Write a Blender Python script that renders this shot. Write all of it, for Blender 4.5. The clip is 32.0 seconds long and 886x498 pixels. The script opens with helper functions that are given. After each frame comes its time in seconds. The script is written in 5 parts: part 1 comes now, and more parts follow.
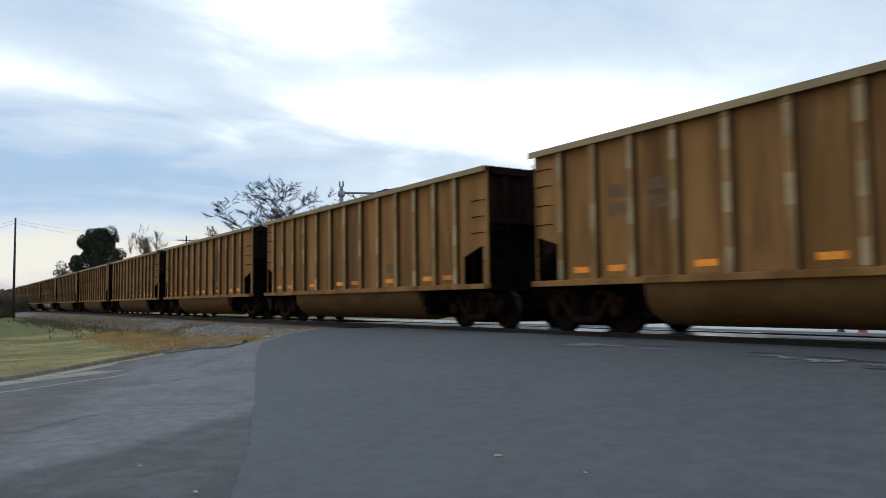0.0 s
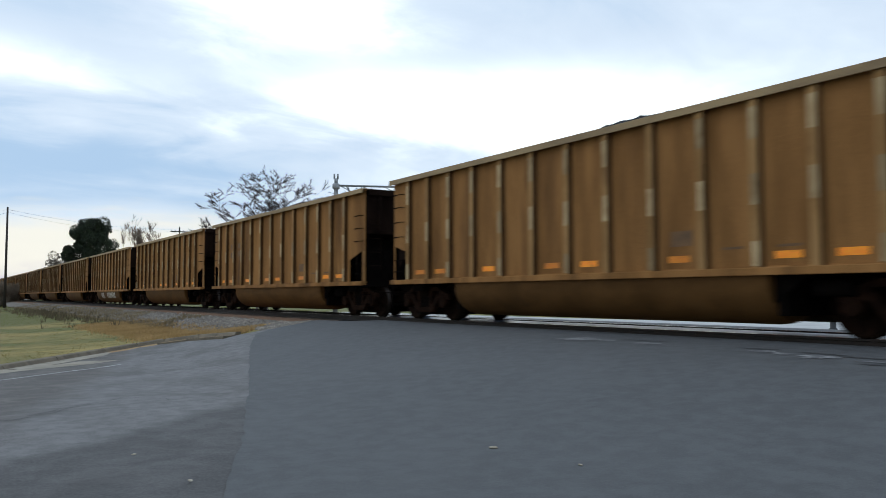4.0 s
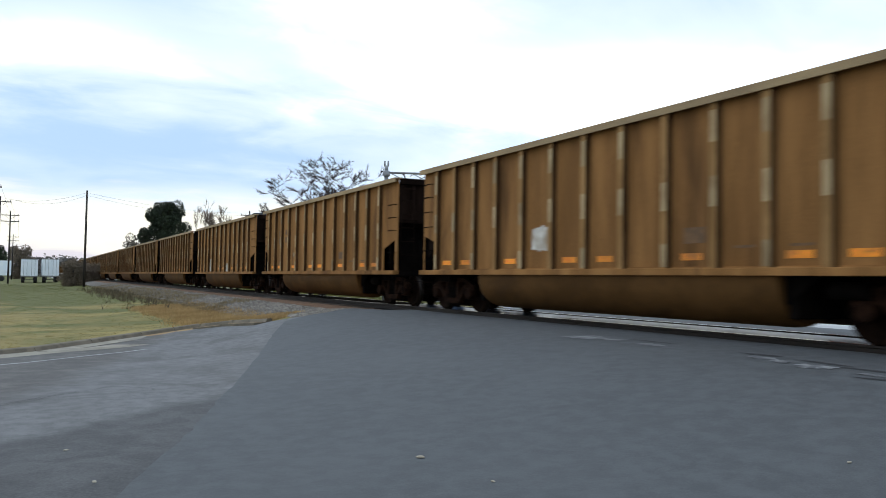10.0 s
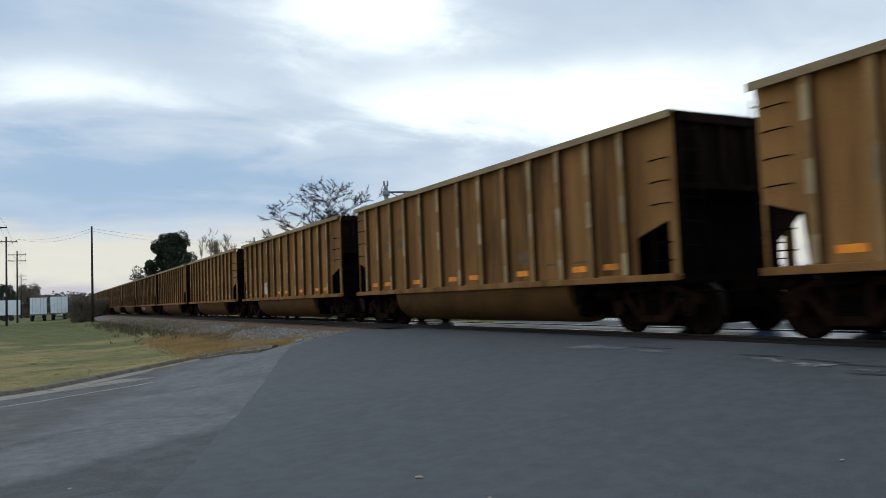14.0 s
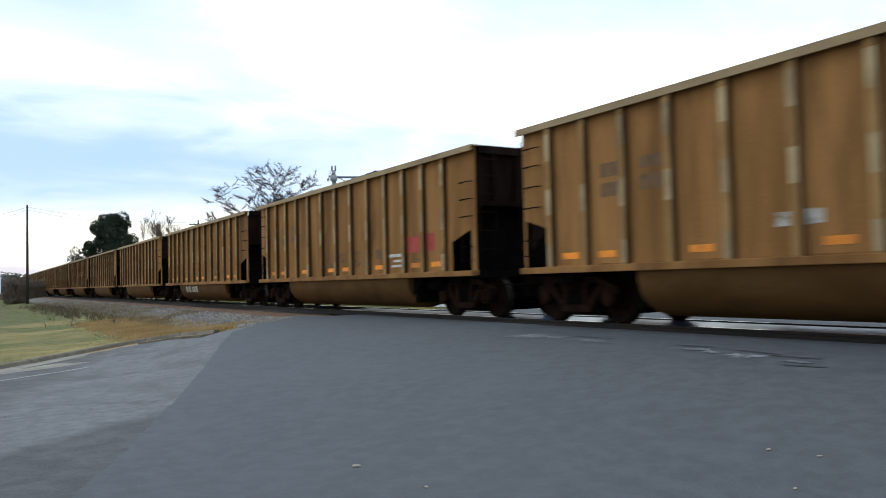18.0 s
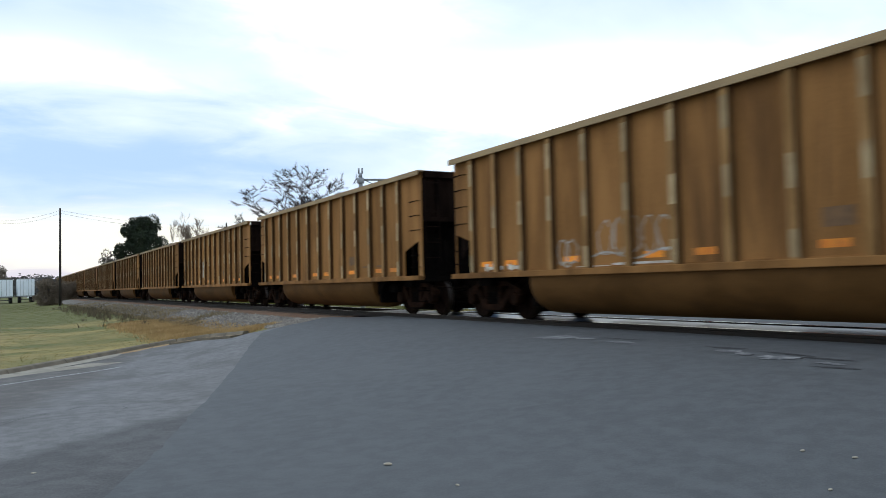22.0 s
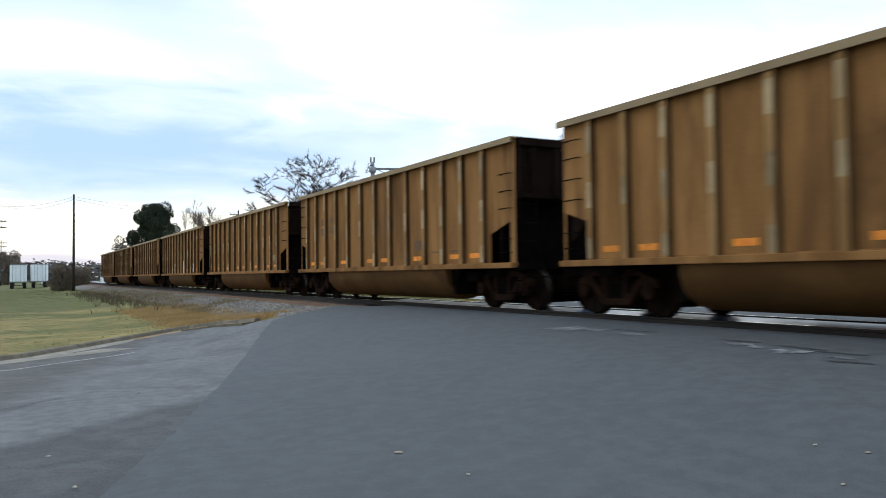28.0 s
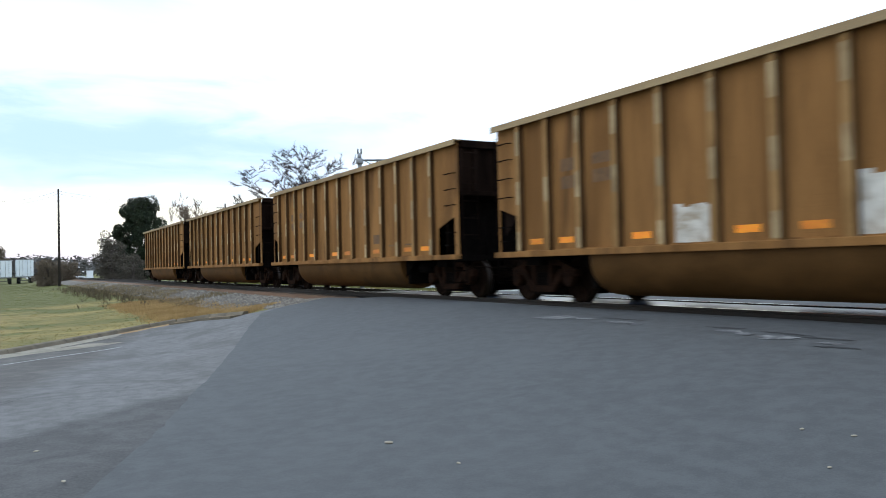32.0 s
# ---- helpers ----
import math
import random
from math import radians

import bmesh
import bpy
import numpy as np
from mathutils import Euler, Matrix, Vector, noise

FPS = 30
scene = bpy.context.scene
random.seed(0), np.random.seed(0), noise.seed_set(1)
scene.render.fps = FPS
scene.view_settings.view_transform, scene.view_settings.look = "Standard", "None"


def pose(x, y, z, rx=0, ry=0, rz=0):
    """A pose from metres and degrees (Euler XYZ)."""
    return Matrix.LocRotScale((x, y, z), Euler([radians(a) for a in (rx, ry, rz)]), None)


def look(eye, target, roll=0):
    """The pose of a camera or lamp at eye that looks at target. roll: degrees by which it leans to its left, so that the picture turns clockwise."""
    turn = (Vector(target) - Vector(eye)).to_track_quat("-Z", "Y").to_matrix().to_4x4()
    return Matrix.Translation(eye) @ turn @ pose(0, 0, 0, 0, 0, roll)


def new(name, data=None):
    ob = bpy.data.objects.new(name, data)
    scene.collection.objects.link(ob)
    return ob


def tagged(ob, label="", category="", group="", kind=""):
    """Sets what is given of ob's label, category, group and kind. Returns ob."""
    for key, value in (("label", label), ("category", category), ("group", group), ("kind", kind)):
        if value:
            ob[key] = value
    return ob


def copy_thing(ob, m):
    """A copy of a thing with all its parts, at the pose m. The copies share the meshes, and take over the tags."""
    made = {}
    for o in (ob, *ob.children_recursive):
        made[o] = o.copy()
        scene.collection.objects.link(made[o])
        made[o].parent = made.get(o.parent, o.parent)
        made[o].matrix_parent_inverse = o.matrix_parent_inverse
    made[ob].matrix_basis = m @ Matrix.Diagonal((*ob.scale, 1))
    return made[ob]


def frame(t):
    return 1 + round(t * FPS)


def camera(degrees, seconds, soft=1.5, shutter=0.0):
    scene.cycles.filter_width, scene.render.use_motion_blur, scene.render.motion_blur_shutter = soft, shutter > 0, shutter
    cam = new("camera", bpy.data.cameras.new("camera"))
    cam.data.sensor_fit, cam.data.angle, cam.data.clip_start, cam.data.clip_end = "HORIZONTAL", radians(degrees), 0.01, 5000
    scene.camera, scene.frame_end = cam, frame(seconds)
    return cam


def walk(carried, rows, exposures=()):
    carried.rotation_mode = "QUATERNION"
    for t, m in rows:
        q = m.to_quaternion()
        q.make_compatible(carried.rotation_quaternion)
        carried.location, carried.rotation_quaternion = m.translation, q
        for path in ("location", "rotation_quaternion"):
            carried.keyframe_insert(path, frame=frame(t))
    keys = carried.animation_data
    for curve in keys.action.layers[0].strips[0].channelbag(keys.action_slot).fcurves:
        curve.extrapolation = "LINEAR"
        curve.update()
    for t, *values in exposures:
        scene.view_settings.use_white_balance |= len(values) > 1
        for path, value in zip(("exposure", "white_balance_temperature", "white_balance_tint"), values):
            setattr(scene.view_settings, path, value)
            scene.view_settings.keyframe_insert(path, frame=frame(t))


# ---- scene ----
cam = camera(59.32, 32.0, soft=0.75, shutter=0.42)
PATH = [
    (0.0, pose(-0.455, -1.125, 0.710, 93.81, 0.71, 57.23)),
    (0.5, pose(-0.479, -1.113, 0.699, 94.23, 0.79, 57.67)),
    (1.0, pose(-0.455, -1.154, 0.699, 94.39, 0.36, 57.57)),
    (1.5, pose(-0.456, -1.135, 0.702, 94.19, 0.79, 56.90)),
    (2.0, pose(-0.441, -1.154, 0.702, 94.18, 0.88, 56.44)),
    (2.5, pose(-0.448, -1.150, 0.701, 94.15, 0.62, 55.86)),
    (4.5, pose(-0.496, -1.134, 0.684, 93.26, 0.02, 56.89)),
    (5.0, pose(-0.504, -1.091, 0.684, 93.93, 0.71, 56.22)),
    (5.5, pose(-0.474, -1.116, 0.682, 93.06, 0.59, 56.13)),
    (6.0, pose(-0.476, -1.118, 0.678, 92.46, 0.49, 56.08)),
    (6.5, pose(-0.474, -1.102, 0.676, 92.15, 0.88, 56.89)),
    (7.0, pose(-0.468, -1.021, 0.670, 91.77, 0.63, 54.67)),
    (7.5, pose(-0.412, -0.848, 0.693, 91.64, 1.49, 51.64)),
    (8.0, pose(-0.319, -0.657, 0.669, 91.29, 1.45, 52.79)),
    (8.5, pose(-0.247, -0.439, 0.746, 92.01, 2.18, 53.27)),
    (8.6, pose(-0.318, -0.317, 0.731, 92.65, 3.38, 52.69)),
    (9.0, pose(-0.207, -0.118, 0.808, 92.55, -0.61, 59.26)),
    (9.5, pose(-0.141, -0.063, 0.824, 92.82, -1.48, 62.17)),
    (10.0, pose(-0.097, -0.071, 0.840, 92.28, -0.93, 61.97)),
    (10.5, pose(-0.051, 0.003, 0.852, 93.29, 0.75, 63.18)),
    (11.0, pose(-0.019, 0.041, 0.862, 94.18, 0.97, 63.90)),
    (11.5, pose(0.012, 0.040, 0.867, 94.34, 1.26, 64.87)),
    (12.0, pose(0.013, 0.044, 0.874, 93.45, 0.55, 65.36)),
    (12.5, pose(0.033, 0.045, 0.876, 94.11, 1.72, 65.17)),
    (13.0, pose(0.058, 0.012, 0.879, 94.13, 1.58, 63.40)),
    (13.5, pose(0.044, 0.031, 0.874, 93.70, 2.13, 62.78)),
    (15.5, pose(0.056, 0.001, 0.873, 92.28, 1.14, 61.23)),
    (16.0, pose(0.045, 0.024, 0.870, 91.63, 0.49, 60.65)),
    (16.5, pose(0.048, 0.026, 0.878, 92.75, 0.91, 61.35)),
    (17.0, pose(0.054, 0.030, 0.891, 92.57, 1.46, 60.84)),
    (17.5, pose(0.070, 0.041, 0.885, 92.97, 0.97, 58.71)),
    (18.0, pose(0.044, 0.087, 0.888, 92.33, 1.37, 58.73)),
    (18.5, pose(0.057, 0.037, 0.879, 92.08, 0.56, 59.74)),
    (19.0, pose(0.038, 0.058, 0.882, 92.47, 2.10, 60.52)),
    (19.5, pose(0.050, 0.024, 0.878, 92.80, 1.09, 61.67)),
    (20.0, pose(0.065, 0.015, 0.876, 92.74, 1.31, 62.12)),
    (20.5, pose(0.056, 0.024, 0.879, 92.70, 1.52, 62.04)),
    (21.0, pose(0.065, 0.015, 0.872, 92.70, 1.52, 61.53)),
    (21.5, pose(0.056, 0.039, 0.870, 92.61, 1.61, 60.89)),
    (22.0, pose(0.058, 0.033, 0.868, 92.56, 1.31, 60.61)),
    (22.5, pose(0.040, 0.048, 0.868, 92.23, 1.27, 61.25)),
    (23.0, pose(0.052, 0.027, 0.866, 92.24, 0.53, 61.22)),
    (23.5, pose(0.037, 0.042, 0.870, 92.36, 0.68, 61.14)),
    (24.0, pose(0.053, 0.021, 0.869, 92.43, 0.68, 61.69)),
    (24.5, pose(0.052, 0.016, 0.872, 92.59, 0.63, 61.54)),
    (26.5, pose(0.052, 0.018, 0.871, 92.25, 0.84, 62.01)),
    (27.0, pose(0.048, 0.021, 0.870, 92.08, 0.76, 62.04)),
    (27.5, pose(0.052, 0.021, 0.869, 92.09, 0.76, 61.98)),
    (28.0, pose(0.046, 0.022, 0.868, 91.82, 0.69, 61.39)),
    (28.5, pose(0.045, 0.023, 0.869, 91.77, 0.60, 61.32)),
    (29.0, pose(0.033, 0.048, 0.869, 91.40, 0.76, 61.05)),
    (29.5, pose(0.035, 0.037, 0.865, 91.92, 1.21, 61.44)),
    (30.0, pose(0.037, 0.016, 0.862, 92.24, 0.60, 61.43)),
    (30.5, pose(0.035, 0.024, 0.865, 91.88, 0.90, 61.16)),
    (31.0, pose(0.032, 0.022, 0.862, 91.28, 1.13, 61.62)),
    (31.5, pose(0.027, 0.037, 0.859, 90.80, 1.38, 61.50)),
    (32.0, pose(0.042, 0.024, 0.856, 91.16, 1.29, 60.53)),
]
EXPOSURE = [(0.0, -0.43), (1.0, -0.55), (2.0, -0.4), (4.5, -0.3), (6.0, 0.02), (7.0, 0.2), (8.0, 0.65), (9.0, 0.28), (10.0, -0.1), (11.0, -0.5), (12.0, -0.69), (13.5, -0.71), (15.5, 0.02), (16.0, 0.08), (17.0, -0.2), (18.0, 0.0), (19.0, 0.1), (20.0, -0.2), (21.0, -0.15), (23.0, -0.1), (28.0, -0.03), (29.0, 0.08), (30.0, -0.05), (32.0, 0.2)]
walk(cam, PATH, EXPOSURE)

# ---- world and sun ----


def smooth(a, b, v):
    u = min(max((v - a) / (b - a), 0.0), 1.0)
    return u * u * (3 - 2 * u)


class Graph:
    """A short way to write node graphs."""

    def __init__(self, tree):
        self.t = tree
        tree.nodes.clear()

    def node(self, kind, **props):
        n = self.t.nodes.new(kind)
        for k, v in props.items():
            if k == "operation":
                n.operation = v
            elif k == "blend_type":
                n.blend_type = v
            elif k == "data_type":
                n.data_type = v
            elif k == "sky_type":
                n.sky_type = v
        return n

    def link(self, a, b):
        self.t.links.new(a, b)

    def put(self, socket, v):
        if isinstance(v, bpy.types.NodeSocket):
            self.link(v, socket)
        else:
            socket.default_value = v

    def math(self, op, a, b=0.0, c=0.0, clamp=False):
        n = self.node("ShaderNodeMath", operation=op)
        n.use_clamp = clamp
        for s, v in zip(n.inputs, (a, b, c)):
            self.put(s, v)
        return n.outputs[0]

    def vmath(self, op, a, b=(0, 0, 0)):
        n = self.node("ShaderNodeVectorMath", operation=op)
        self.put(n.inputs[0], a)
        self.put(n.inputs[1], b)
        return n.outputs["Value"] if op in ("DOT_PRODUCT", "LENGTH") else n.outputs["Vector"]

    def mix(self, f, a, b, mode="MIX"):
        n = self.node("ShaderNodeMix", data_type="RGBA")
        n.blend_type = mode
        self.put(n.inputs[0], f)
        self.put(n.inputs[6], a if isinstance(a, bpy.types.NodeSocket) else (*a, 1))
        self.put(n.inputs[7], b if isinstance(b, bpy.types.NodeSocket) else (*b, 1))
        return n.outputs[2]

    def noise(self, vec, scale, detail=4.0, rough=0.55, distort=0.0):
        n = self.node("ShaderNodeTexNoise")
        self.put(n.inputs["Vector"], vec)
        n.inputs["Scale"].default_value = scale
        n.inputs["Detail"].default_value = detail
        n.inputs["Roughness"].default_value = rough
        n.inputs["Distortion"].default_value = distort
        return n.outputs["Fac"]

    def ramp(self, v, a, b, lo=0.0, hi=1.0):
        n = self.node("ShaderNodeMapRange")
        n.interpolation_type = "SMOOTHSTEP"
        for s, x in zip(n.inputs, (v, a, b, lo, hi)):
            self.put(s, x)
        return n.outputs[0]

    def scaled(self, vec, s):
        return self.vmath("MULTIPLY", vec, s)


SUN_YAW, SUN_HEIGHT = 214.0, 36.0     # degrees: from +x towards +y, and over the horizon
sun_way = Vector((math.cos(radians(SUN_YAW)) * math.cos(radians(SUN_HEIGHT)),
                  math.sin(radians(SUN_YAW)) * math.cos(radians(SUN_HEIGHT)), math.sin(radians(SUN_HEIGHT))))

world = bpy.data.worlds.new("overcast_evening")
scene.world = world
world.use_nodes = True
g = Graph(world.node_tree)
way = g.node("ShaderNodeTexCoord").outputs["Generated"]
sky = g.node("ShaderNodeTexSky", sky_type="NISHITA")
sky.sun_disc = False
sky.sun_elevation, sky.sun_rotation = radians(SUN_HEIGHT), radians(90 - SUN_YAW)
clear = g.scaled(sky.outputs[0], (0.11, 0.11, 0.11))
xyz = g.node("ShaderNodeSeparateXYZ")
g.link(way, xyz.inputs[0])
up = g.math("MAXIMUM", xyz.outputs[2], 0.0)
flat = g.math("ADD", up, 0.22)
plane = g.node("ShaderNodeCombineXYZ")
g.put(plane.inputs[0], g.math("DIVIDE", xyz.outputs[0], flat))
g.put(plane.inputs[1], g.math("DIVIDE", xyz.outputs[1], flat))
big = g.noise(g.vmath("ADD", plane.outputs[0], (3.1, 7.4, 0.0)), 1.35, 3.0, 0.45, 0.3)
fine = g.noise(g.scaled(plane.outputs[0], (1.9, 1.0, 1.0)), 2.4, 7.0, 0.55, 0.4)
wisp = g.noise(g.vmath("ADD", plane.outputs[0], (11.0, 2.0, 0.0)), 3.2, 6.0, 0.6, 0.5)
# bearing from +y towards -x and height over the horizon, in degrees, both stirred so that the banks have ragged edges
bearing = g.math("MULTIPLY", g.math("ARCTAN2", g.math("MULTIPLY", xyz.outputs[0], -1.0), xyz.outputs[1]), 57.296)
bearing = g.math("ADD", bearing, g.math("MULTIPLY", g.math("SUBTRACT", wisp, 0.5), 16.0))
tall = g.math("MULTIPLY", g.math("ARCSINE", xyz.outputs[2]), 57.296)
tall = g.math("ADD", tall, g.math("MULTIPLY", g.math("SUBTRACT", fine, 0.5), 4.5))


def bank(at, high, wide, deep, much):
    """A soft bank of brighter or thicker cloud."""
    a = g.math("DIVIDE", g.math("SUBTRACT", bearing, at), wide)
    b = g.math("DIVIDE", g.math("SUBTRACT", tall, high), deep)
    d = g.math("ADD", g.math("MULTIPLY", a, a), g.math("MULTIPLY", b, b))
    return g.math("MULTIPLY", g.math("EXPONENT", g.math("MULTIPLY", d, -1.0)), much)


light = g.math("ADD", 0.38, g.math("ADD", g.math("MULTIPLY", g.math("SUBTRACT", big, 0.5), 0.9), g.math("MULTIPLY", g.math("SUBTRACT", fine, 0.5), 0.75)))
for row in ((68.0, 20.8, 8.5, 4.0, 0.85), (88.0, 15.3, 7.5, 1.9, 0.48), (66.0, 14.0, 17.0, 2.0, 0.42), (53.0, 13.2, 11.0, 3.0, 0.66), (42.0, 9.5, 14.0, 6.5, 0.42), (87.0, 8.8, 16.0, 3.4, -0.30), (62.0, 10.4, 8.0, 1.3, -0.18)):
    light = g.math("ADD", light, bank(*row))
cloud = g.mix(g.ramp(light, 0.0, 0.5), (0.56, 0.80, 1.10), (0.91, 1.08, 1.28))
cloud = g.mix(g.ramp(light, 0.42, 1.25), cloud, (1.74, 1.90, 1.93))
low = g.ramp(tall, 4.2, 6.4, 1.0, 0.0)
cloud = g.mix(g.math("MULTIPLY", low, 0.85), cloud, (1.30, 1.25, 1.08))
haze = g.ramp(tall, 0.8, 2.6, 1.0, 0.0)
cloud = g.mix(g.math("MULTIPLY", haze, 0.85), cloud, (0.82, 0.80, 0.95))
whole = g.mix(0.93, clear, cloud)
# an overcast sky is brightest overhead
overhead = g.ramp(xyz.outputs[2], 0.30, 0.95, 1.0, 1.32)
lit = g.node("ShaderNodeVectorMath", operation="SCALE")
g.link(whole, lit.inputs[0])
g.link(overhead, lit.inputs["Scale"])
whole = lit.outputs[0]
back = g.node("ShaderNodeBackground")
g.link(whole, back.inputs[0])
back.inputs[1].default_value = 1.0
out = g.node("ShaderNodeOutputWorld")
g.link(back.outputs[0], out.inputs[0])

sun = new("sun", bpy.data.lights.new("sun", "SUN"))
sun.data.energy, sun.data.angle, sun.data.color = 0.35, radians(24), (1.0, 0.95, 0.88)
sun.matrix_world = look(tuple(sun_way * 60), (0, 0, 0))

# ---- materials ----


def surface(name, colours, scale=6.0, rough=0.8, metal=0.0, bump=0.0, fine_scale=60.0, stretch=(1, 1, 1), vary=0.0,
            stain=None, stain_scale=0.6, stain_range=(0.55, 0.7), islands=0.0, spec=0.5, world_space=False, drift=None, zones=()):
    """A procedural paint: two colours mixed by coarse and fine grain, an optional stain, and fine relief.
    drift: (start, end, much) along -x, where the stain gets commoner. zones: worn stretches (nx, ny, from, to, colour) with ragged edges."""
    m = bpy.data.materials.new(name)
    m.use_nodes = True
    q = Graph(m.node_tree)
    if world_space:
        co = q.node("ShaderNodeNewGeometry").outputs["Position"]
    else:
        co = q.node("ShaderNodeTexCoord").outputs["Object"]
    info = q.node("ShaderNodeObjectInfo")
    shift = q.node("ShaderNodeCombineXYZ")
    if not world_space:
        q.put(shift.inputs[0], q.math("MULTIPLY", info.outputs["Random"], 37.0))
        q.put(shift.inputs[1], q.math("MULTIPLY", info.outputs["Random"], 19.0))
    co = q.vmath("ADD", co, shift.outputs[0])
    wide = q.scaled(co, stretch)
    a = q.noise(wide, scale, 5.0, 0.6, 0.2)
    b = q.noise(co, fine_scale, 3.0, 0.6)
    f = q.math("ADD", q.math("MULTIPLY", a, 0.7), q.math("MULTIPLY", b, 0.3))
    col = q.mix(q.ramp(f, 0.36, 0.64), colours[0], colours[1])
    if stain:
        spread = q.noise(wide, stain_scale, 6.0, 0.65, 0.6)
        if drift:
            away = q.node("ShaderNodeSeparateXYZ")
            q.link(co, away.inputs[0])
            spread = q.math("ADD", spread, q.ramp(away.outputs[0], drift[0], drift[1], 0.0, drift[2]))
        s = q.ramp(spread, *stain_range)
        col = q.mix(q.math("MULTIPLY", s, stain[3]), col, stain[:3])
    for nx, ny, a0, a1, paint in zones:
        across = q.math("ADD", q.vmath("DOT_PRODUCT", co, (nx, ny, 0)), q.math("MULTIPLY", q.math("SUBTRACT", q.noise(co, 1.1, 6.0, 0.6), 0.5), 1.3))
        mottled = q.mix(q.ramp(q.noise(co, 2.3, 7.0, 0.65, 0.4), 0.40, 0.66), tuple(0.82 * c for c in paint), tuple(1.5 * c for c in paint))
        col = q.mix(q.math("MULTIPLY", q.ramp(across, a0, a1), q.ramp(b, 0.2, 0.75, 1.0, 0.7)), col, mottled)
    if vary:
        v = q.math("ADD", 1.0 - vary, q.math("MULTIPLY", info.outputs["Random"], 2 * vary))
        col = q.mix(1.0, col, v, "MULTIPLY")
    if islands:
        r = q.node("ShaderNodeNewGeometry").outputs["Random Per Island"]
        v = q.math("ADD", 1.0 - islands, q.math("MULTIPLY", r, 2 * islands))
        col = q.mix(1.0, col, v, "MULTIPLY")
    p = q.node("ShaderNodeBsdfPrincipled")
    q.link(col, p.inputs["Base Color"])
    q.put(p.inputs["Roughness"], q.math("ADD", rough - 0.08, q.math("MULTIPLY", a, 0.16)))
    p.inputs["Metallic"].default_value = metal
    p.inputs["Specular IOR Level"].default_value = spec
    if bump:
        n = q.node("ShaderNodeBump")
        n.inputs["Strength"].default_value = bump
        n.inputs["Distance"].default_value = 0.02
        q.link(f, n.inputs["Height"])
        q.link(n.outputs[0], p.inputs["Normal"])
    o = q.node("ShaderNodeOutputMaterial")
    q.link(p.outputs[0], o.inputs[0])
    return m


M = {}
M["car_side"] = surface("dusty_brown_car_side", [(0.192, 0.090, 0.028), (0.345, 0.168, 0.057)], 1.7, 0.72, stretch=(1, 1, 0.14), bump=0.2,
                        vary=0.10, stain=(0.082, 0.040, 0.016, 0.85), stain_scale=0.8, stain_range=(0.50, 0.70), spec=0.08)
M["car_rib"] = surface("brown_rib_paint", [(0.235, 0.125, 0.044), (0.380, 0.218, 0.088)], 2.5, 0.72, stretch=(1, 1, 0.3), bump=0.1, vary=0.12, spec=0.08,
                       stain=(0.12, 0.060, 0.025, 0.6), stain_scale=1.6)
M["rib_patch"] = surface("pale_scuffed_patch", [(0.30, 0.203, 0.104), (0.46, 0.345, 0.190)], 4.0, 0.7, stretch=(1, 1, 0.5), vary=0.28, stain=(0.22, 0.13, 0.06, 0.8), stain_scale=2.2, spec=0.1)
# post sides in a darker brown, so their shading is painted in
M["rib_web"] = surface("shaded_rib_web", [(0.050, 0.026, 0.012), (0.100, 0.052, 0.024)], 2.5, 0.9, stretch=(1, 1, 0.3), bump=0.1, spec=0.03)
M["thicket"] = surface("dark_grey_brown_thicket", [(0.060, 0.052, 0.040), (0.120, 0.104, 0.080)], 0.9, 0.95, islands=0.35)
M["chord"] = surface("tan_top_chord", [(0.230, 0.150, 0.068), (0.350, 0.240, 0.112)], 2.0, 0.65, stretch=(0.3, 1, 1), bump=0.1, vary=0.08, stain=(0.15, 0.09, 0.04, 0.5), stain_scale=1.5)
# sooty brown, darkened further for the shade of the narrow gap between cars
M["car_end"] = surface("soot_and_shade_car_end", [(0.006, 0.0035, 0.0025), (0.020, 0.0115, 0.008)], 2.0, 0.9, stretch=(1, 1, 0.3), bump=0.15, spec=0.03)
# car brown made darker: the tub's shade below the sill is in the colour
M["tub"] = surface("shaded_tub_brown", [(0.072, 0.034, 0.0095), (0.120, 0.058, 0.018)], 1.4, 0.7, stretch=(0.6, 1, 1), bump=0.1, vary=0.1, spec=0.08,
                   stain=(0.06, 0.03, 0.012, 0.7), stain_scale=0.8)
# underside steels taken near black, to carry the shade under the cars
M["underframe"] = surface("grimy_steel_and_shade", [(0.004, 0.0035, 0.003), (0.008, 0.006, 0.005)], 5.0, 0.95, bump=0.2, spec=0.02)
M["truck"] = surface("rusty_steel_and_shade", [(0.004, 0.0025, 0.0018), (0.010, 0.006, 0.0035)], 5.0, 0.95, bump=0.25, spec=0.03)
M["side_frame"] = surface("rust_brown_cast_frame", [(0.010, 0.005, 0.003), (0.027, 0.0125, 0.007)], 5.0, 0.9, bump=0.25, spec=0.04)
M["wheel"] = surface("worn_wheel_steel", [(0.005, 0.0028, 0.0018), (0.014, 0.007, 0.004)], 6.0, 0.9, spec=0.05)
M["tread"] = surface("polished_tread_steel", [(0.020, 0.016, 0.014), (0.040, 0.034, 0.030)], 8.0, 0.4, metal=1.0)
M["rail_head"] = surface("polished_rail_steel", [(0.60, 0.61, 0.63), (0.72, 0.73, 0.75)], 8.0, 0.10, metal=1.0)
M["coal"] = surface("crushed_coal", [(0.010, 0.010, 0.012), (0.030, 0.030, 0.034)], 14.0, 0.8, bump=1.0, spec=0.15)
M["orange"] = surface("orange_reflector_tape", [(0.80, 0.215, 0.005), (0.98, 0.325, 0.008)], 7.0, 0.5, vary=0.30, stain=(0.30, 0.11, 0.02, 0.7), stain_scale=2.4, stain_range=(0.52, 0.66))
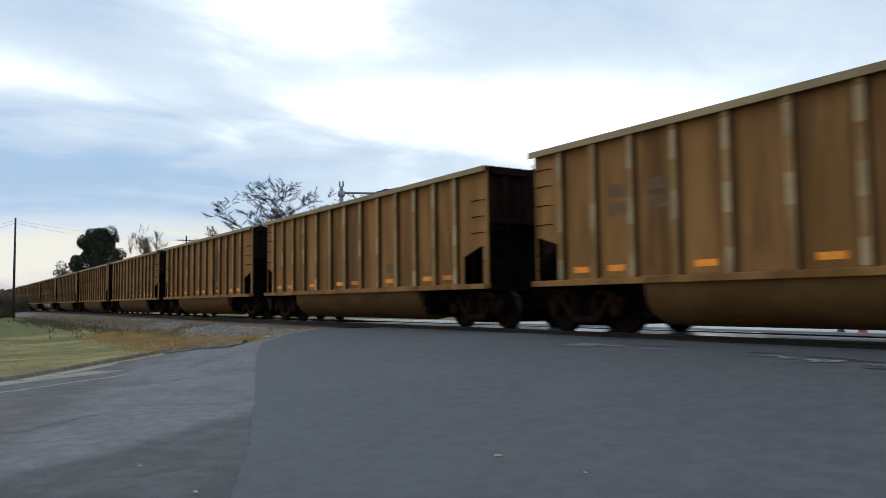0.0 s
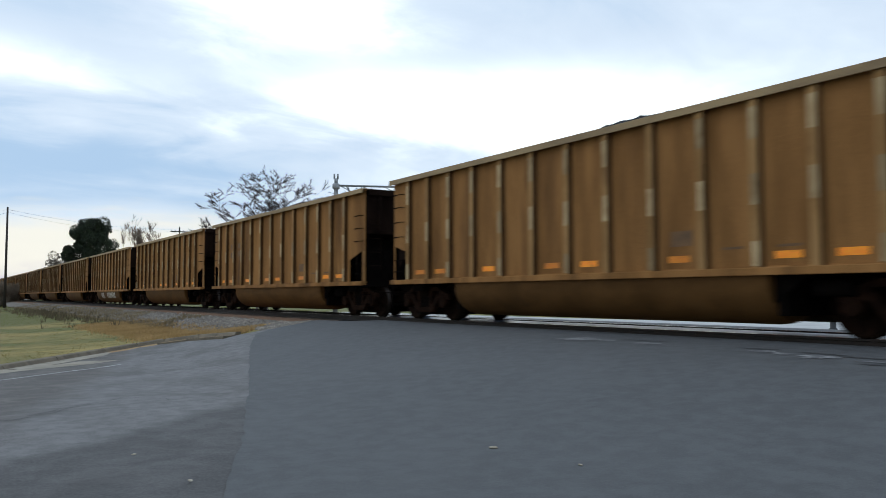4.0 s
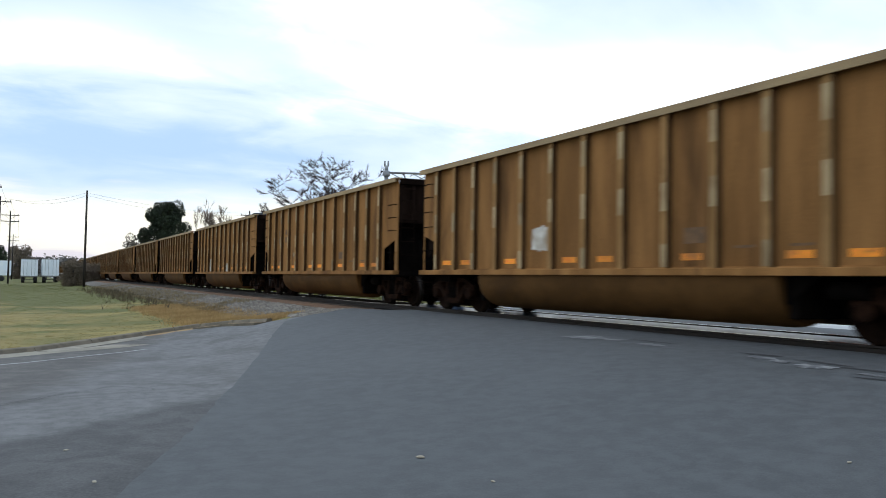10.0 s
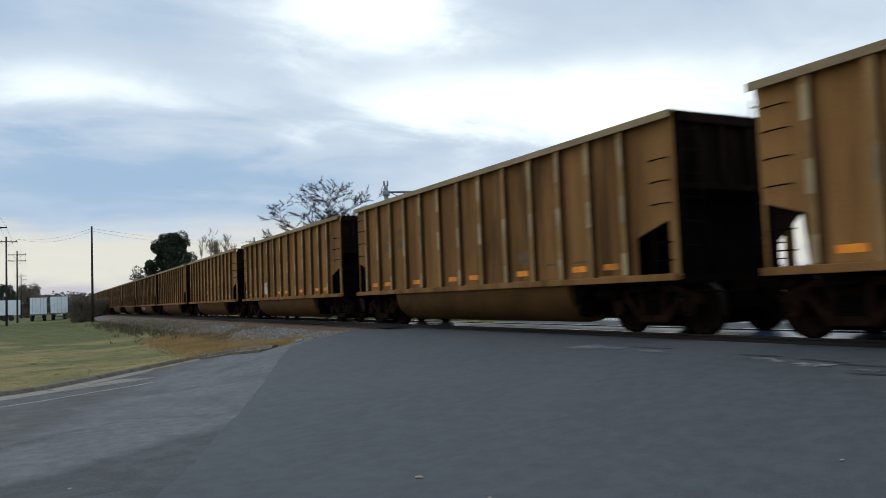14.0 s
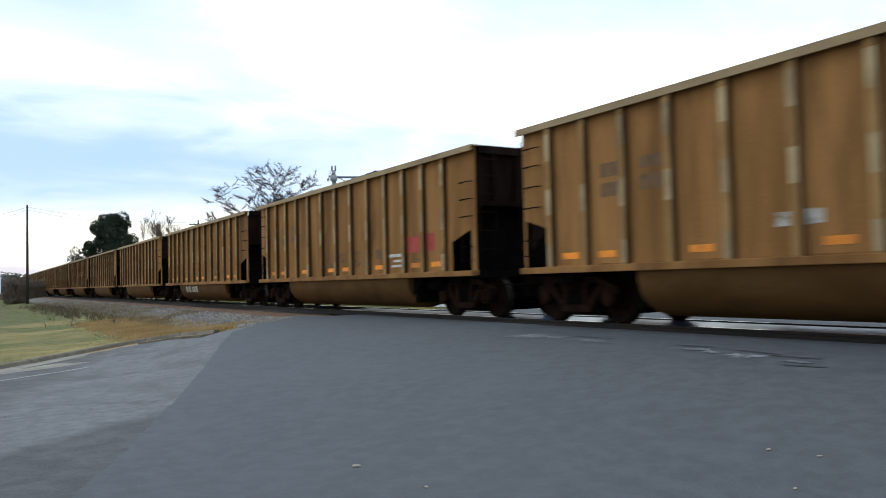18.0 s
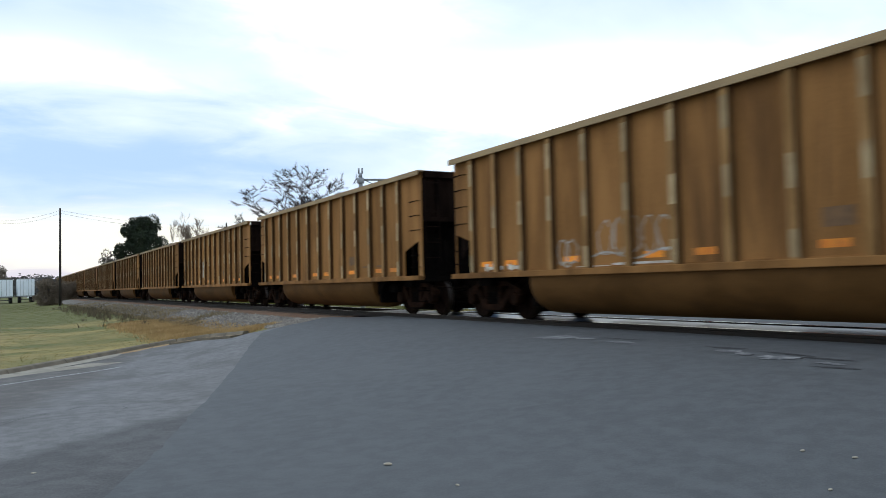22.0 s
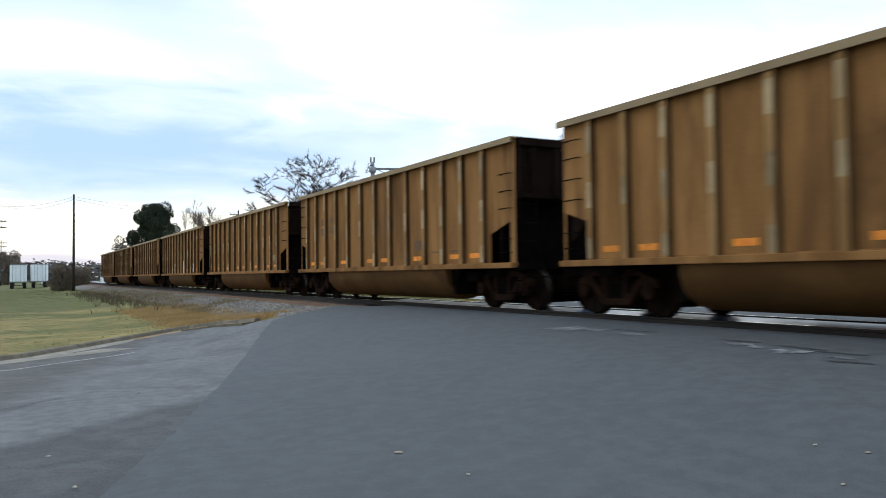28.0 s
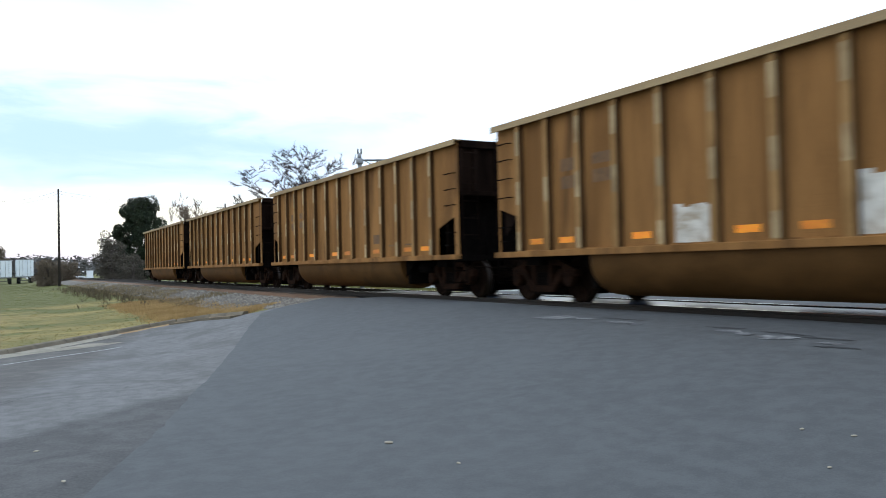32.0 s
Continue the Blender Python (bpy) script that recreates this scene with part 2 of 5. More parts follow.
M["stencil"] = surface("faded_dark_stencil", [(0.105, 0.056, 0.023), (0.180, 0.092, 0.035)], 6.0, 0.75)
M["white_spray"] = surface("white_spray_paint", [(0.50, 0.46, 0.39), (0.70, 0.66, 0.58)], 5.0, 0.6, stain=(0.30, 0.21, 0.12, 0.8), stain_scale=2.2, stain_range=(0.48, 0.66))
M["dirty_white"] = surface("dirty_white_paint", [(0.32, 0.28, 0.22), (0.50, 0.46, 0.39)], 5.0, 0.65, stain=(0.18, 0.12, 0.06, 0.85), stain_scale=2.8, stain_range=(0.45, 0.62))
M["red_spray"] = surface("red_spray_paint", [(0.30, 0.028, 0.016), (0.46, 0.055, 0.03)], 4.0, 0.6, stain=(0.25, 0.10, 0.05, 0.6), stain_scale=2.0)
M["asphalt_new"] = surface("dark_patched_asphalt", [(0.054, 0.056, 0.058), (0.082, 0.085, 0.087)], 5.0, 0.8, bump=0.35, fine_scale=60.0, world_space=True,
                           stain=(0.091, 0.093, 0.095, 0.45), stain_scale=0.3, stain_range=(0.48, 0.75))
# the blue of the reflected sky is mixed into the base colour
M["crossing_slab"] = surface("smooth_sky_tinted_panel", [(0.045, 0.078, 0.150), (0.075, 0.118, 0.205)], 0.9, 0.30, bump=0.03, world_space=True, spec=0.4)
M["far_concrete"] = surface("pale_concrete_street", [(0.36, 0.355, 0.345), (0.47, 0.465, 0.45)], 0.5, 0.8, bump=0.1, world_space=True)
M["gutter"] = surface("pale_gutter_concrete", [(0.20, 0.175, 0.135), (0.31, 0.275, 0.215)], 2.0, 0.9, bump=0.3, stain=(0.16, 0.12, 0.07, 0.6), stain_scale=1.1)
M["grit"] = surface("orange_tan_gutter_grit", [(0.26, 0.155, 0.065), (0.38, 0.25, 0.12)], 5.0, 0.95, bump=0.8, world_space=True)
M["red_enamel"] = surface("red_hydrant_enamel", [(0.36, 0.03, 0.02), (0.46, 0.05, 0.035)], 6.0, 0.5)
M["asphalt_old"] = surface("weathered_grey_asphalt", [(0.108, 0.104, 0.102), (0.172, 0.167, 0.163)], 5.0, 0.88, bump=0.6, fine_scale=42.0, world_space=True,
                           stain=(0.080, 0.075, 0.071, 0.8), stain_scale=0.38, stain_range=(0.51, 0.68),
                           zones=[(-0.287, -0.958, 2.75, 3.45, (0.076, 0.067, 0.059)), (0.813, 0.583, -6.85, -6.2, (0.052, 0.050, 0.049))])
M["concrete"] = surface("weathered_kerb_concrete", [(0.105, 0.086, 0.060), (0.185, 0.152, 0.108)], 3.0, 0.9, bump=0.4, stain=(0.065, 0.050, 0.032, 0.7), stain_scale=1.4)
M["soil"] = surface("dry_winter_turf", [(0.190, 0.144, 0.036), (0.285, 0.214, 0.064)], 0.25, 0.95, bump=0.5, fine_scale=9.0, world_space=True,
                    stain=(0.090, 0.094, 0.013, 0.94), stain_scale=0.16, stain_range=(0.47, 0.62), drift=(-26.0, -58.0, 0.19))
M["grass"] = surface("dry_grass_blades", [(0.195, 0.147, 0.037), (0.290, 0.218, 0.066)], 0.22, 0.9, world_space=True, islands=0.05,
                     stain=(0.093, 0.097, 0.014, 0.94), stain_scale=0.16, stain_range=(0.47, 0.62), drift=(-26.0, -58.0, 0.19))
M["straw"] = surface("rust_orange_dead_grass", [(0.35, 0.220, 0.085), (0.50, 0.335, 0.150)], 0.8, 0.9, world_space=True, islands=0.2)
M["straw_dull"] = surface("dull_tan_dead_grass", [(0.17, 0.125, 0.060), (0.29, 0.22, 0.115)], 0.8, 0.9, world_space=True, islands=0.2)
M["weed"] = surface("dead_brown_weeds", [(0.085, 0.066, 0.036), (0.16, 0.125, 0.070)], 0.8, 0.9, world_space=True, islands=0.3)
M["ballast"] = surface("grey_ballast_bed", [(0.115, 0.098, 0.080), (0.210, 0.184, 0.154)], 4.0, 0.95, bump=1.0, fine_scale=14.0, world_space=True,
                       stain=(0.105, 0.065, 0.036, 0.6), stain_scale=0.4)
M["rust_ballast"] = surface("rust_stained_ballast", [(0.105, 0.050, 0.023), (0.200, 0.102, 0.048)], 4.0, 0.95, bump=1.0, fine_scale=14.0, world_space=True)
M["crack"] = surface("dark_crack_filler", [(0.020, 0.020, 0.021), (0.040, 0.040, 0.041)], 8.0, 0.9)
M["stone"] = surface("grey_ballast_stones", [(0.155, 0.134, 0.112), (0.310, 0.275, 0.232)], 3.0, 0.9, world_space=True, islands=0.35)
M["tie"] = surface("weathered_timber_tie", [(0.055, 0.040, 0.030), (0.10, 0.075, 0.055)], 4.0, 0.9, bump=0.5, stretch=(4, 0.4, 1), vary=0.2)
M["rail"] = surface("rusty_rail_steel", [(0.008, 0.005, 0.003), (0.018, 0.010, 0.006)], 5.0, 0.8, bump=0.2)
M["road_paint"] = surface("worn_white_road_paint", [(0.14, 0.14, 0.14), (0.24, 0.24, 0.235)], 5.0, 0.85, world_space=True, stain=(0.09, 0.09, 0.095, 0.95), stain_scale=4.0, stain_range=(0.42, 0.58))
M["edge_paint"] = surface("white_edge_line_paint", [(0.25, 0.25, 0.24), (0.37, 0.37, 0.35)], 5.0, 0.85, world_space=True, stain=(0.14, 0.14, 0.14, 0.8), stain_scale=2.0, stain_range=(0.5, 0.66))
M["pole_wood"] = surface("dark_creosoted_pole", [(0.020, 0.016, 0.014), (0.040, 0.032, 0.027)], 3.0, 0.9, bump=0.4, stretch=(1, 1, 0.1), vary=0.15)
M["galvanised"] = surface("dull_galvanised_steel", [(0.17, 0.18, 0.18), (0.26, 0.27, 0.27)], 4.0, 0.6, metal=0.3)
M["grey_box"] = surface("grey_enamel", [(0.22, 0.23, 0.24), (0.30, 0.31, 0.32)], 4.0, 0.5)
M["black_metal"] = surface("black_painted_metal", [(0.012, 0.012, 0.013), (0.022, 0.022, 0.024)], 4.0, 0.45)
M["wire"] = surface("black_cable_rubber", [(0.02, 0.02, 0.02), (0.03, 0.03, 0.03)], 4.0, 0.7)
M["trailer_white"] = surface("white_trailer_paint", [(0.74, 0.80, 0.84), (0.84, 0.88, 0.90)], 0.7, 0.4, stain=(0.45, 0.47, 0.48, 0.4), stain_scale=0.6)
M["rubber"] = surface("black_tyre_rubber", [(0.014, 0.014, 0.014), (0.026, 0.026, 0.026)], 6.0, 0.85)
M["brick"] = surface("red_brown_brick", [(0.24, 0.105, 0.062), (0.34, 0.160, 0.098)], 3.0, 0.9, bump=0.4, vary=0.25)
M["mortar"] = surface("pale_mortar", [(0.28, 0.24, 0.20), (0.36, 0.32, 0.27)], 6.0, 0.95, bump=0.3)
M["stone_cap"] = surface("pale_stone_coping", [(0.44, 0.41, 0.34), (0.56, 0.52, 0.44)], 3.0, 0.85)
M["glass_dark"] = surface("dark_window_glass", [(0.02, 0.022, 0.025), (0.03, 0.032, 0.036)], 2.0, 0.12)
M["lamp_glass"] = surface("milky_lamp_glass", [(0.62, 0.62, 0.58), (0.72, 0.72, 0.68)], 3.0, 0.3)
M["red_ribbon"] = surface("red_ribbon_cloth", [(0.45, 0.02, 0.02), (0.60, 0.05, 0.04)], 5.0, 0.7)
M["garland"] = surface("dark_green_garland", [(0.02, 0.05, 0.02), (0.04, 0.08, 0.03)], 20.0, 0.9)
M["bark"] = surface("grey_brown_bark", [(0.065, 0.052, 0.045), (0.115, 0.095, 0.082)], 4.0, 0.95, bump=0.5, stretch=(1, 1, 0.3))
M["twig"] = surface("purple_brown_twigs", [(0.017, 0.012, 0.012), (0.038, 0.027, 0.027)], 2.0, 0.95, islands=0.3)
M["pale_twig"] = surface("pale_bare_twigs", [(0.17, 0.125, 0.095), (0.27, 0.205, 0.160)], 2.0, 0.95, islands=0.3)
M["needles"] = surface("dark_evergreen_foliage", [(0.012, 0.022, 0.010), (0.032, 0.046, 0.020)], 0.9, 0.9, islands=0.45)
M["shrub"] = surface("brown_leafless_shrub", [(0.125, 0.098, 0.070), (0.215, 0.168, 0.122)], 0.9, 0.95, islands=0.3)
M["far_wood"] = surface("hazy_far_woods", [(0.070, 0.066, 0.062), (0.115, 0.108, 0.100)], 0.15, 0.95, islands=0.3)
M["leaf_litter"] = surface("tan_leaf_litter", [(0.34, 0.26, 0.15), (0.50, 0.40, 0.25)], 6.0, 0.95, bump=0.6, islands=0.3)
M["gravel_bit"] = surface("pale_road_grit", [(0.26, 0.22, 0.16), (0.40, 0.35, 0.27)], 20.0, 0.9)
M["car_paint_white"] = surface("white_car_paint", [(0.66, 0.67, 0.68), (0.76, 0.77, 0.78)], 2.0, 0.3)

# ---- mesh helpers ----


def box(bm, x0, x1, y0, y1, z0, z1, mat=0, bevel=0.0):
    """A box between two corners, its edges rounded off by bevel."""
    v = [bm.verts.new(p) for p in ((x0, y0, z0), (x1, y0, z0), (x1, y1, z0), (x0, y1, z0), (x0, y0, z1), (x1, y0, z1), (x1, y1, z1), (x0, y1, z1))]
    fs = [bm.faces.new([v[i] for i in q]) for q in ((3, 2, 1, 0), (4, 5, 6, 7), (0, 1, 5, 4), (1, 2, 6, 5), (2, 3, 7, 6), (3, 0, 4, 7))]
    for f in fs:
        f.material_index = mat
    if bevel:
        edges = list({e for f in fs for e in f.edges})
        for f in bmesh.ops.bevel(bm, geom=edges, offset=bevel, segments=2, affect="EDGES", profile=0.6)["faces"]:
            f.material_index = mat
    return fs


def rod(bm, a, b, r, n=8, r2=None, mat=0, caps=True):
    """A round bar from a to b, of radius r at a and r2 at b."""
    a, b = Vector(a), Vector(b)
    m = (b - a).to_track_quat("Z", "Y").to_matrix()
    rings = []
    for p, rr in ((a, r), (b, r if r2 is None else r2)):
        rings.append([bm.verts.new(p + m @ Vector((rr * math.cos(2 * math.pi * i / n), rr * math.sin(2 * math.pi * i / n), 0))) for i in range(n)])
    for i in range(n):
        f = bm.faces.new((rings[0][i], rings[0][(i + 1) % n], rings[1][(i + 1) % n], rings[1][i]))
        f.material_index, f.smooth = mat, n > 5
    if caps:
        bm.faces.new(rings[0][::-1]).material_index = mat
        bm.faces.new(rings[1]).material_index = mat


def prism(bm, outline, y0, y1, mat=0):
    """A plate with the outline [(x, z)] (counter-clockwise seen from -y) between y0 and y1."""
    a = [bm.verts.new((x, y0, z)) for x, z in outline]
    b = [bm.verts.new((x, y1, z)) for x, z in outline]
    fs = [bm.faces.new(a), bm.faces.new(b[::-1])]
    for i in range(len(a)):
        j = (i + 1) % len(a)
        fs.append(bm.faces.new((a[j], a[i], b[i], b[j])))
    for f in fs:
        f.material_index = mat


def spun(bm, profile, centre=(0, 0, 0), axis="Z", n=16, mat=0):
    """A turned body: profile [(radius, height)] round an axis."""
    rings = []
    for r, h in profile:
        ring = []
        for i in range(n):
            c, s = r * math.cos(2 * math.pi * i / n), r * math.sin(2 * math.pi * i / n)
            p = (c, s, h) if axis == "Z" else (c, h, s)
            ring.append(bm.verts.new(Vector(p) + Vector(centre)))
        rings.append(ring)
    for a, b in zip(rings, rings[1:]):
        for i in range(n):
            f = bm.faces.new((a[i], a[(i + 1) % n], b[(i + 1) % n], b[i]))
            f.smooth, f.material_index = True, mat
    for ring in (rings[0], rings[-1]):
        f = bm.faces.new(ring)
        f.material_index = mat
    bmesh.ops.recalc_face_normals(bm, faces=bm.faces[:])


def mesh_of(name, bm, mats):
    me = bpy.data.meshes.new(name)
    bm.to_mesh(me)
    bm.free()
    for m in mats if isinstance(mats, (list, tuple)) else [mats]:
        me.materials.append(m)
    return me


def part(name, bm, mats, parent=None, label=""):
    """Links a bmesh as one mesh object under a thing or under a part."""
    ob = new(name, mesh_of(name, bm, mats))
    ob.parent = parent
    return tagged(ob, label)


def share(name, me, parent, m=None, label=""):
    """One more object on a mesh that is already there."""
    ob = new(name, me)
    ob.parent = parent
    if m is not None:
        ob.matrix_basis = m
    return tagged(ob, label)


def lists(name, verts, faces, mats, parent=None, smooth_shade=False):
    me = bpy.data.meshes.new(name)
    me.from_pydata(verts, [], faces)
    for m in mats if isinstance(mats, (list, tuple)) else [mats]:
        me.materials.append(m)
    if smooth_shade:
        me.polygons.foreach_set("use_smooth", [True] * len(me.polygons))
    me.update()
    ob = new(name, me)
    ob.parent = parent
    return ob


def thing(name, m, label, category, group="", kind=""):
    ob = new(name)
    ob.empty_display_size = 0.3
    ob.matrix_basis = m
    return tagged(ob, label, category, group, kind)


B = bmesh.new

# ---- ground, road and track ----
NEAR_SIDE = 9.300            # the plane of the train's near side
CENTRE = NEAR_SIDE + 1.555   # the track's centre line
RAIL_Y = (CENTRE - 0.7525, CENTRE + 0.7525)


def height(x, y):
    """The lie of the land: the road rises to the crossing, the verge stays low beside the ballast."""
    on_road = -0.62 + 0.54 * smooth(1.5, 8.6, y) - 0.2 * smooth(8, 20, -x) * (1 - smooth(3, 8, y)) - 0.25 * smooth(13.5, 20, y)
    verge = -0.82 + 0.27 * smooth(1.5, 6.4, y) - 0.12 * smooth(6.6, 8.0, y)
    w = smooth(21.4, 26.7, -x)
    return on_road * (1 - w) + verge * w


def bed(d):
    """The ballast bed's height at a distance from the track's centre line."""
    d = abs(d)
    if d < 1.9:
        return -0.165
    if d < 3.1:
        return -0.165 - 0.125 * (d - 1.9)
    return -0.315 - 0.21 * (d - 3.1)


def steps(*stops):
    """Grid lines: (start, step) pairs and a last stop."""
    vals = []
    for (a, d), (b, _) in zip(stops, stops[1:]):
        n = max(1, round((b - a) / d))
        vals += [a + (b - a) * i / n for i in range(n)]
    return vals + [stops[-1][0]]


def sheet(name, xs, ys, lift, mats, keep=None):
    verts = [(x, y, height(x, y) + lift) for x in xs for y in ys]
    ny = len(ys)
    faces = []
    for i in range(len(xs) - 1):
        for j in range(ny - 1):
            if keep is None or keep((xs[i] + xs[i + 1]) / 2, (ys[j] + ys[j + 1]) / 2):
                faces.append((i * ny + j, (i + 1) * ny + j, (i + 1) * ny + j + 1, i * ny + j + 1))
    return lists(name, verts, faces, mats, smooth_shade=True)


def strip(name, line_a, line_b, lift, mats, n=40, across=6):
    """A sheet on the land between two polylines."""
    def along(line, u):
        lens = [0.0]
        for p, q in zip(line, line[1:]):
            lens.append(lens[-1] + math.dist(p, q))
        s = u * lens[-1]
        for i in range(len(line) - 1):
            if s <= lens[i + 1] or i == len(line) - 2:
                w = (s - lens[i]) / max(lens[i + 1] - lens[i], 1e-6)
                return [line[i][k] + (line[i + 1][k] - line[i][k]) * w for k in (0, 1)]
    verts, faces = [], []
    for i in range(n + 1):
        a, b = along(line_a, i / n), along(line_b, i / n)
        for j in range(across + 1):
            x, y = (a[k] + (b[k] - a[k]) * j / across for k in (0, 1))
            verts.append((x, y, height(x, y) + lift))
    for i in range(n):
        for j in range(across):
            k = i * (across + 1) + j
            faces.append((k, k + 1, k + across + 2, k + across + 1))
    return lists(name, verts, faces, mats, smooth_shade=True)


ground = sheet("ground", steps((-2500, 400), (-300, 40), (-100, 6), (-30, 1), (12, 6), (60, 60), (300, 500), (1500, 1)),
               steps((-1500, 400), (-200, 30), (-30, 3), (-6, 0.5), (20, 3), (60, 30), (300, 400), (1500, 1)), 0.0, M["soil"])
tagged(ground, "flat winter turf and dry soil beside the railway", "ground", kind="structure")

KERB = [(-12.5, -14.0), (-13.9, -9.0), (-15.7, -4.5), (-17.2, -1.0), (-18.3, 0.1), (-20.2, 1.3), (-21.8, 2.6), (-22.4, 3.5), (-22.5, 4.2), (-21.9, 4.95), (-20.6, 5.55)]
SEAM = [(2.0, -2.5), (-3.4, -0.35), (-6.1, 0.70), (-7.4, 1.25), (-8.95, 1.80), (-10.9, 2.52), (-14.26, 3.70), (-17.45, 4.83), (-19.9, 5.84)]


def ragged(line, step, amount):
    """A line broken into short steps that wander a little to either side."""
    rng = random.Random(len(line))
    pts = []
    for (ax, ay), (bx, by) in zip(line, line[1:]):
        n = max(1, round(math.dist((ax, ay), (bx, by)) / step))
        for i in range(n):
            u = i / n
            pts.append((ax + (bx - ax) * u + rng.uniform(-amount, amount), ay + (by - ay) * u + rng.uniform(-amount, amount)))
    return pts + [line[-1]]


old_road = strip("road_old", [(-9.0, -22.0)] + KERB, [(9.0, -22.0), (5.0, -2.6), (-3.6, 0.2), (-8.7, 2.3), (-14.2, 4.3), (-19.5, 6.2), (-20.6, 6.5)], 0.03, M["asphalt_old"], 80, 16)
tagged(old_road, "weathered light grey asphalt with cracks and dark stains", "road", kind="structure")
new_road = strip("road", [(9.0, -22.0), (5.0, -4.0)] + ragged(SEAM, 0.16, 0.018) + [(-20.45, 6.66), (-20.6, 7.3), (-21.8, 8.5), (-23.1, 9.8)],
                 [(40.0, -22.0), (42.0, 0.0), (42.0, 9.8)], 0.045, M["asphalt_new"], 420, 26)
tagged(new_road, "dark grey patched asphalt rising to the crossing", "road", kind="structure")


def kerb():
    """A concrete kerb with a gutter pan, in cast lengths."""
    top = thing("kerb", pose(0, 0, 0), "weathered concrete kerb with dirt and dead grass along it", "kerb", kind="structure")
    for (ax, ay), (bx, by) in zip(KERB, KERB[1:]):
        n = max(1, round(math.dist((ax, ay), (bx, by)) / 1.5))
        for i in range(n):
            p = [Vector((ax + (bx - ax) * u, ay + (by - ay) * u)) for u in ((i + 0.006) / n, (i + 0.994) / n)]
            side = (p[1] - p[0]).normalized()
            out_way = Vector((-side.y, side.x))
            bm = B()
            # cross-section: distance outwards from the road, height over the land
            sec = [(-0.42, 0.034), (-0.02, 0.040), (0.03, 0.115), (0.07, 0.130), (0.17, 0.130), (0.20, 0.11), (0.20, -0.15), (-0.42, -0.15)]
            rings = [[bm.verts.new((q.x + out_way.x * d, q.y + out_way.y * d, height(q.x, q.y) + h)) for d, h in sec] for q in p]
            m = len(sec)
            for k in range(m):
                f = bm.faces.new((rings[0][k], rings[0][(k + 1) % m], rings[1][(k + 1) % m], rings[1][k]))
                f.material_index = 1 if k == 0 else 0
            bm.faces.new(rings[0][::-1]), bm.faces.new(rings[1])
            bmesh.ops.recalc_face_normals(bm, faces=bm.faces[:])
            part("kerb_length", bm, [M["concrete"], M["grit"] if p[0].y > 1.6 else M["gutter"]], top)
    return top


kerb()

LOW = 0.05                       # the rails' top


def track():
    top = thing("railway_track", pose(0, 0, LOW), "rusty railway track on grey stone ballast with timber ties", "track", kind="structure")
    # bed
    sec = [(d, bed(d)) for d in (-5.0, -4.2, -3.1, -2.5, -1.9, 1.9, 3.1, 5.0)]
    for x0, x1, n in ((-700, -100, 20), (-100, -22.0, 40)):
        verts, faces = [], []
        for i in range(n + 1):
            x = x0 + (x1 - x0) * i / n
            for d, z in sec:
                verts.append((x, CENTRE + d, z + (0.03 * noise.noise((x * 0.7, d, 0)) if abs(d) > 1.95 else 0)))
        m = len(sec)
        for i in range(n):
            for j in range(m - 1):
                faces.append((i * m + j, (i + 1) * m + j, (i + 1) * m + j + 1, i * m + j + 1))
        ob = tagged(lists("ballast_bed", verts, faces, [M["ballast"], M["rust_ballast"]], top), "grey crushed-stone ballast, rust-stained between the rails")
        for f in ob.data.polygons:
            f.material_index = 1 if abs(f.center.y - CENTRE) < 2.4 else 0
    prof = [(-0.07, -0.165), (0.07, -0.165), (0.07, -0.150), (0.012, -0.125), (0.012, -0.045), (0.036, -0.035), (0.036, -0.006), (0.028, 0.0), (-0.028, 0.0), (-0.036, -0.006), (-0.036, -0.035), (-0.012, -0.045), (-0.012, -0.125), (-0.07, -0.150)]
    for y in RAIL_Y:
        bm = B()
        ends = [[bm.verts.new((x, y + d, z)) for d, z in prof] for x in (-700, 260)]
        m = len(prof)
        for k in range(m):
            f = bm.faces.new((ends[0][k], ends[0][(k + 1) % m], ends[1][(k + 1) % m], ends[1][k]))
            f.material_index = 1 if k == 7 else 0
        bm.faces.new(ends[0]), bm.faces.new(ends[1])
        bmesh.ops.recalc_face_normals(bm, faces=bm.faces[:])
        part("rail", bm, [M["rail"], M["rail_head"]], top, "rust-brown rail with a polished head")
    bm = B()
    box(bm, -0.115, 0.115, CENTRE - 1.30, CENTRE + 1.30, -0.32, -0.150, 0, 0.012)
    me = mesh_of("tie", bm, M["tie"])
    for i in range(200):
        share("tie", me, top, pose(-23.55 - 0.55 * i + random.uniform(-0.03, 0.03), 0, random.uniform(-0.006, 0.006), 0, 0, random.uniform(-0.8, 0.8)))
    # crossing panels between and beside the rails
    bm = B()
    box(bm, -23.4, 42, RAIL_Y[0] + 0.10, RAIL_Y[1] - 0.10, -0.16, -0.022, 0, 0.01)
    part("crossing_infill", bm, M["crossing_slab"], top, "smooth panels between the crossing rails, coloured with the sky's blue reflection")
    # the shadowed flangeway gap is drawn as a near-black strip
    bm = B()
    box(bm, -23.2, 42, 9.74, RAIL_Y[0] - 0.075, -0.34, -0.155, 0, 0.01)
    part("flangeway", bm, M["underframe"], top, "near-black strip standing for the shaded gap along the crossing rail")
    return top


track()


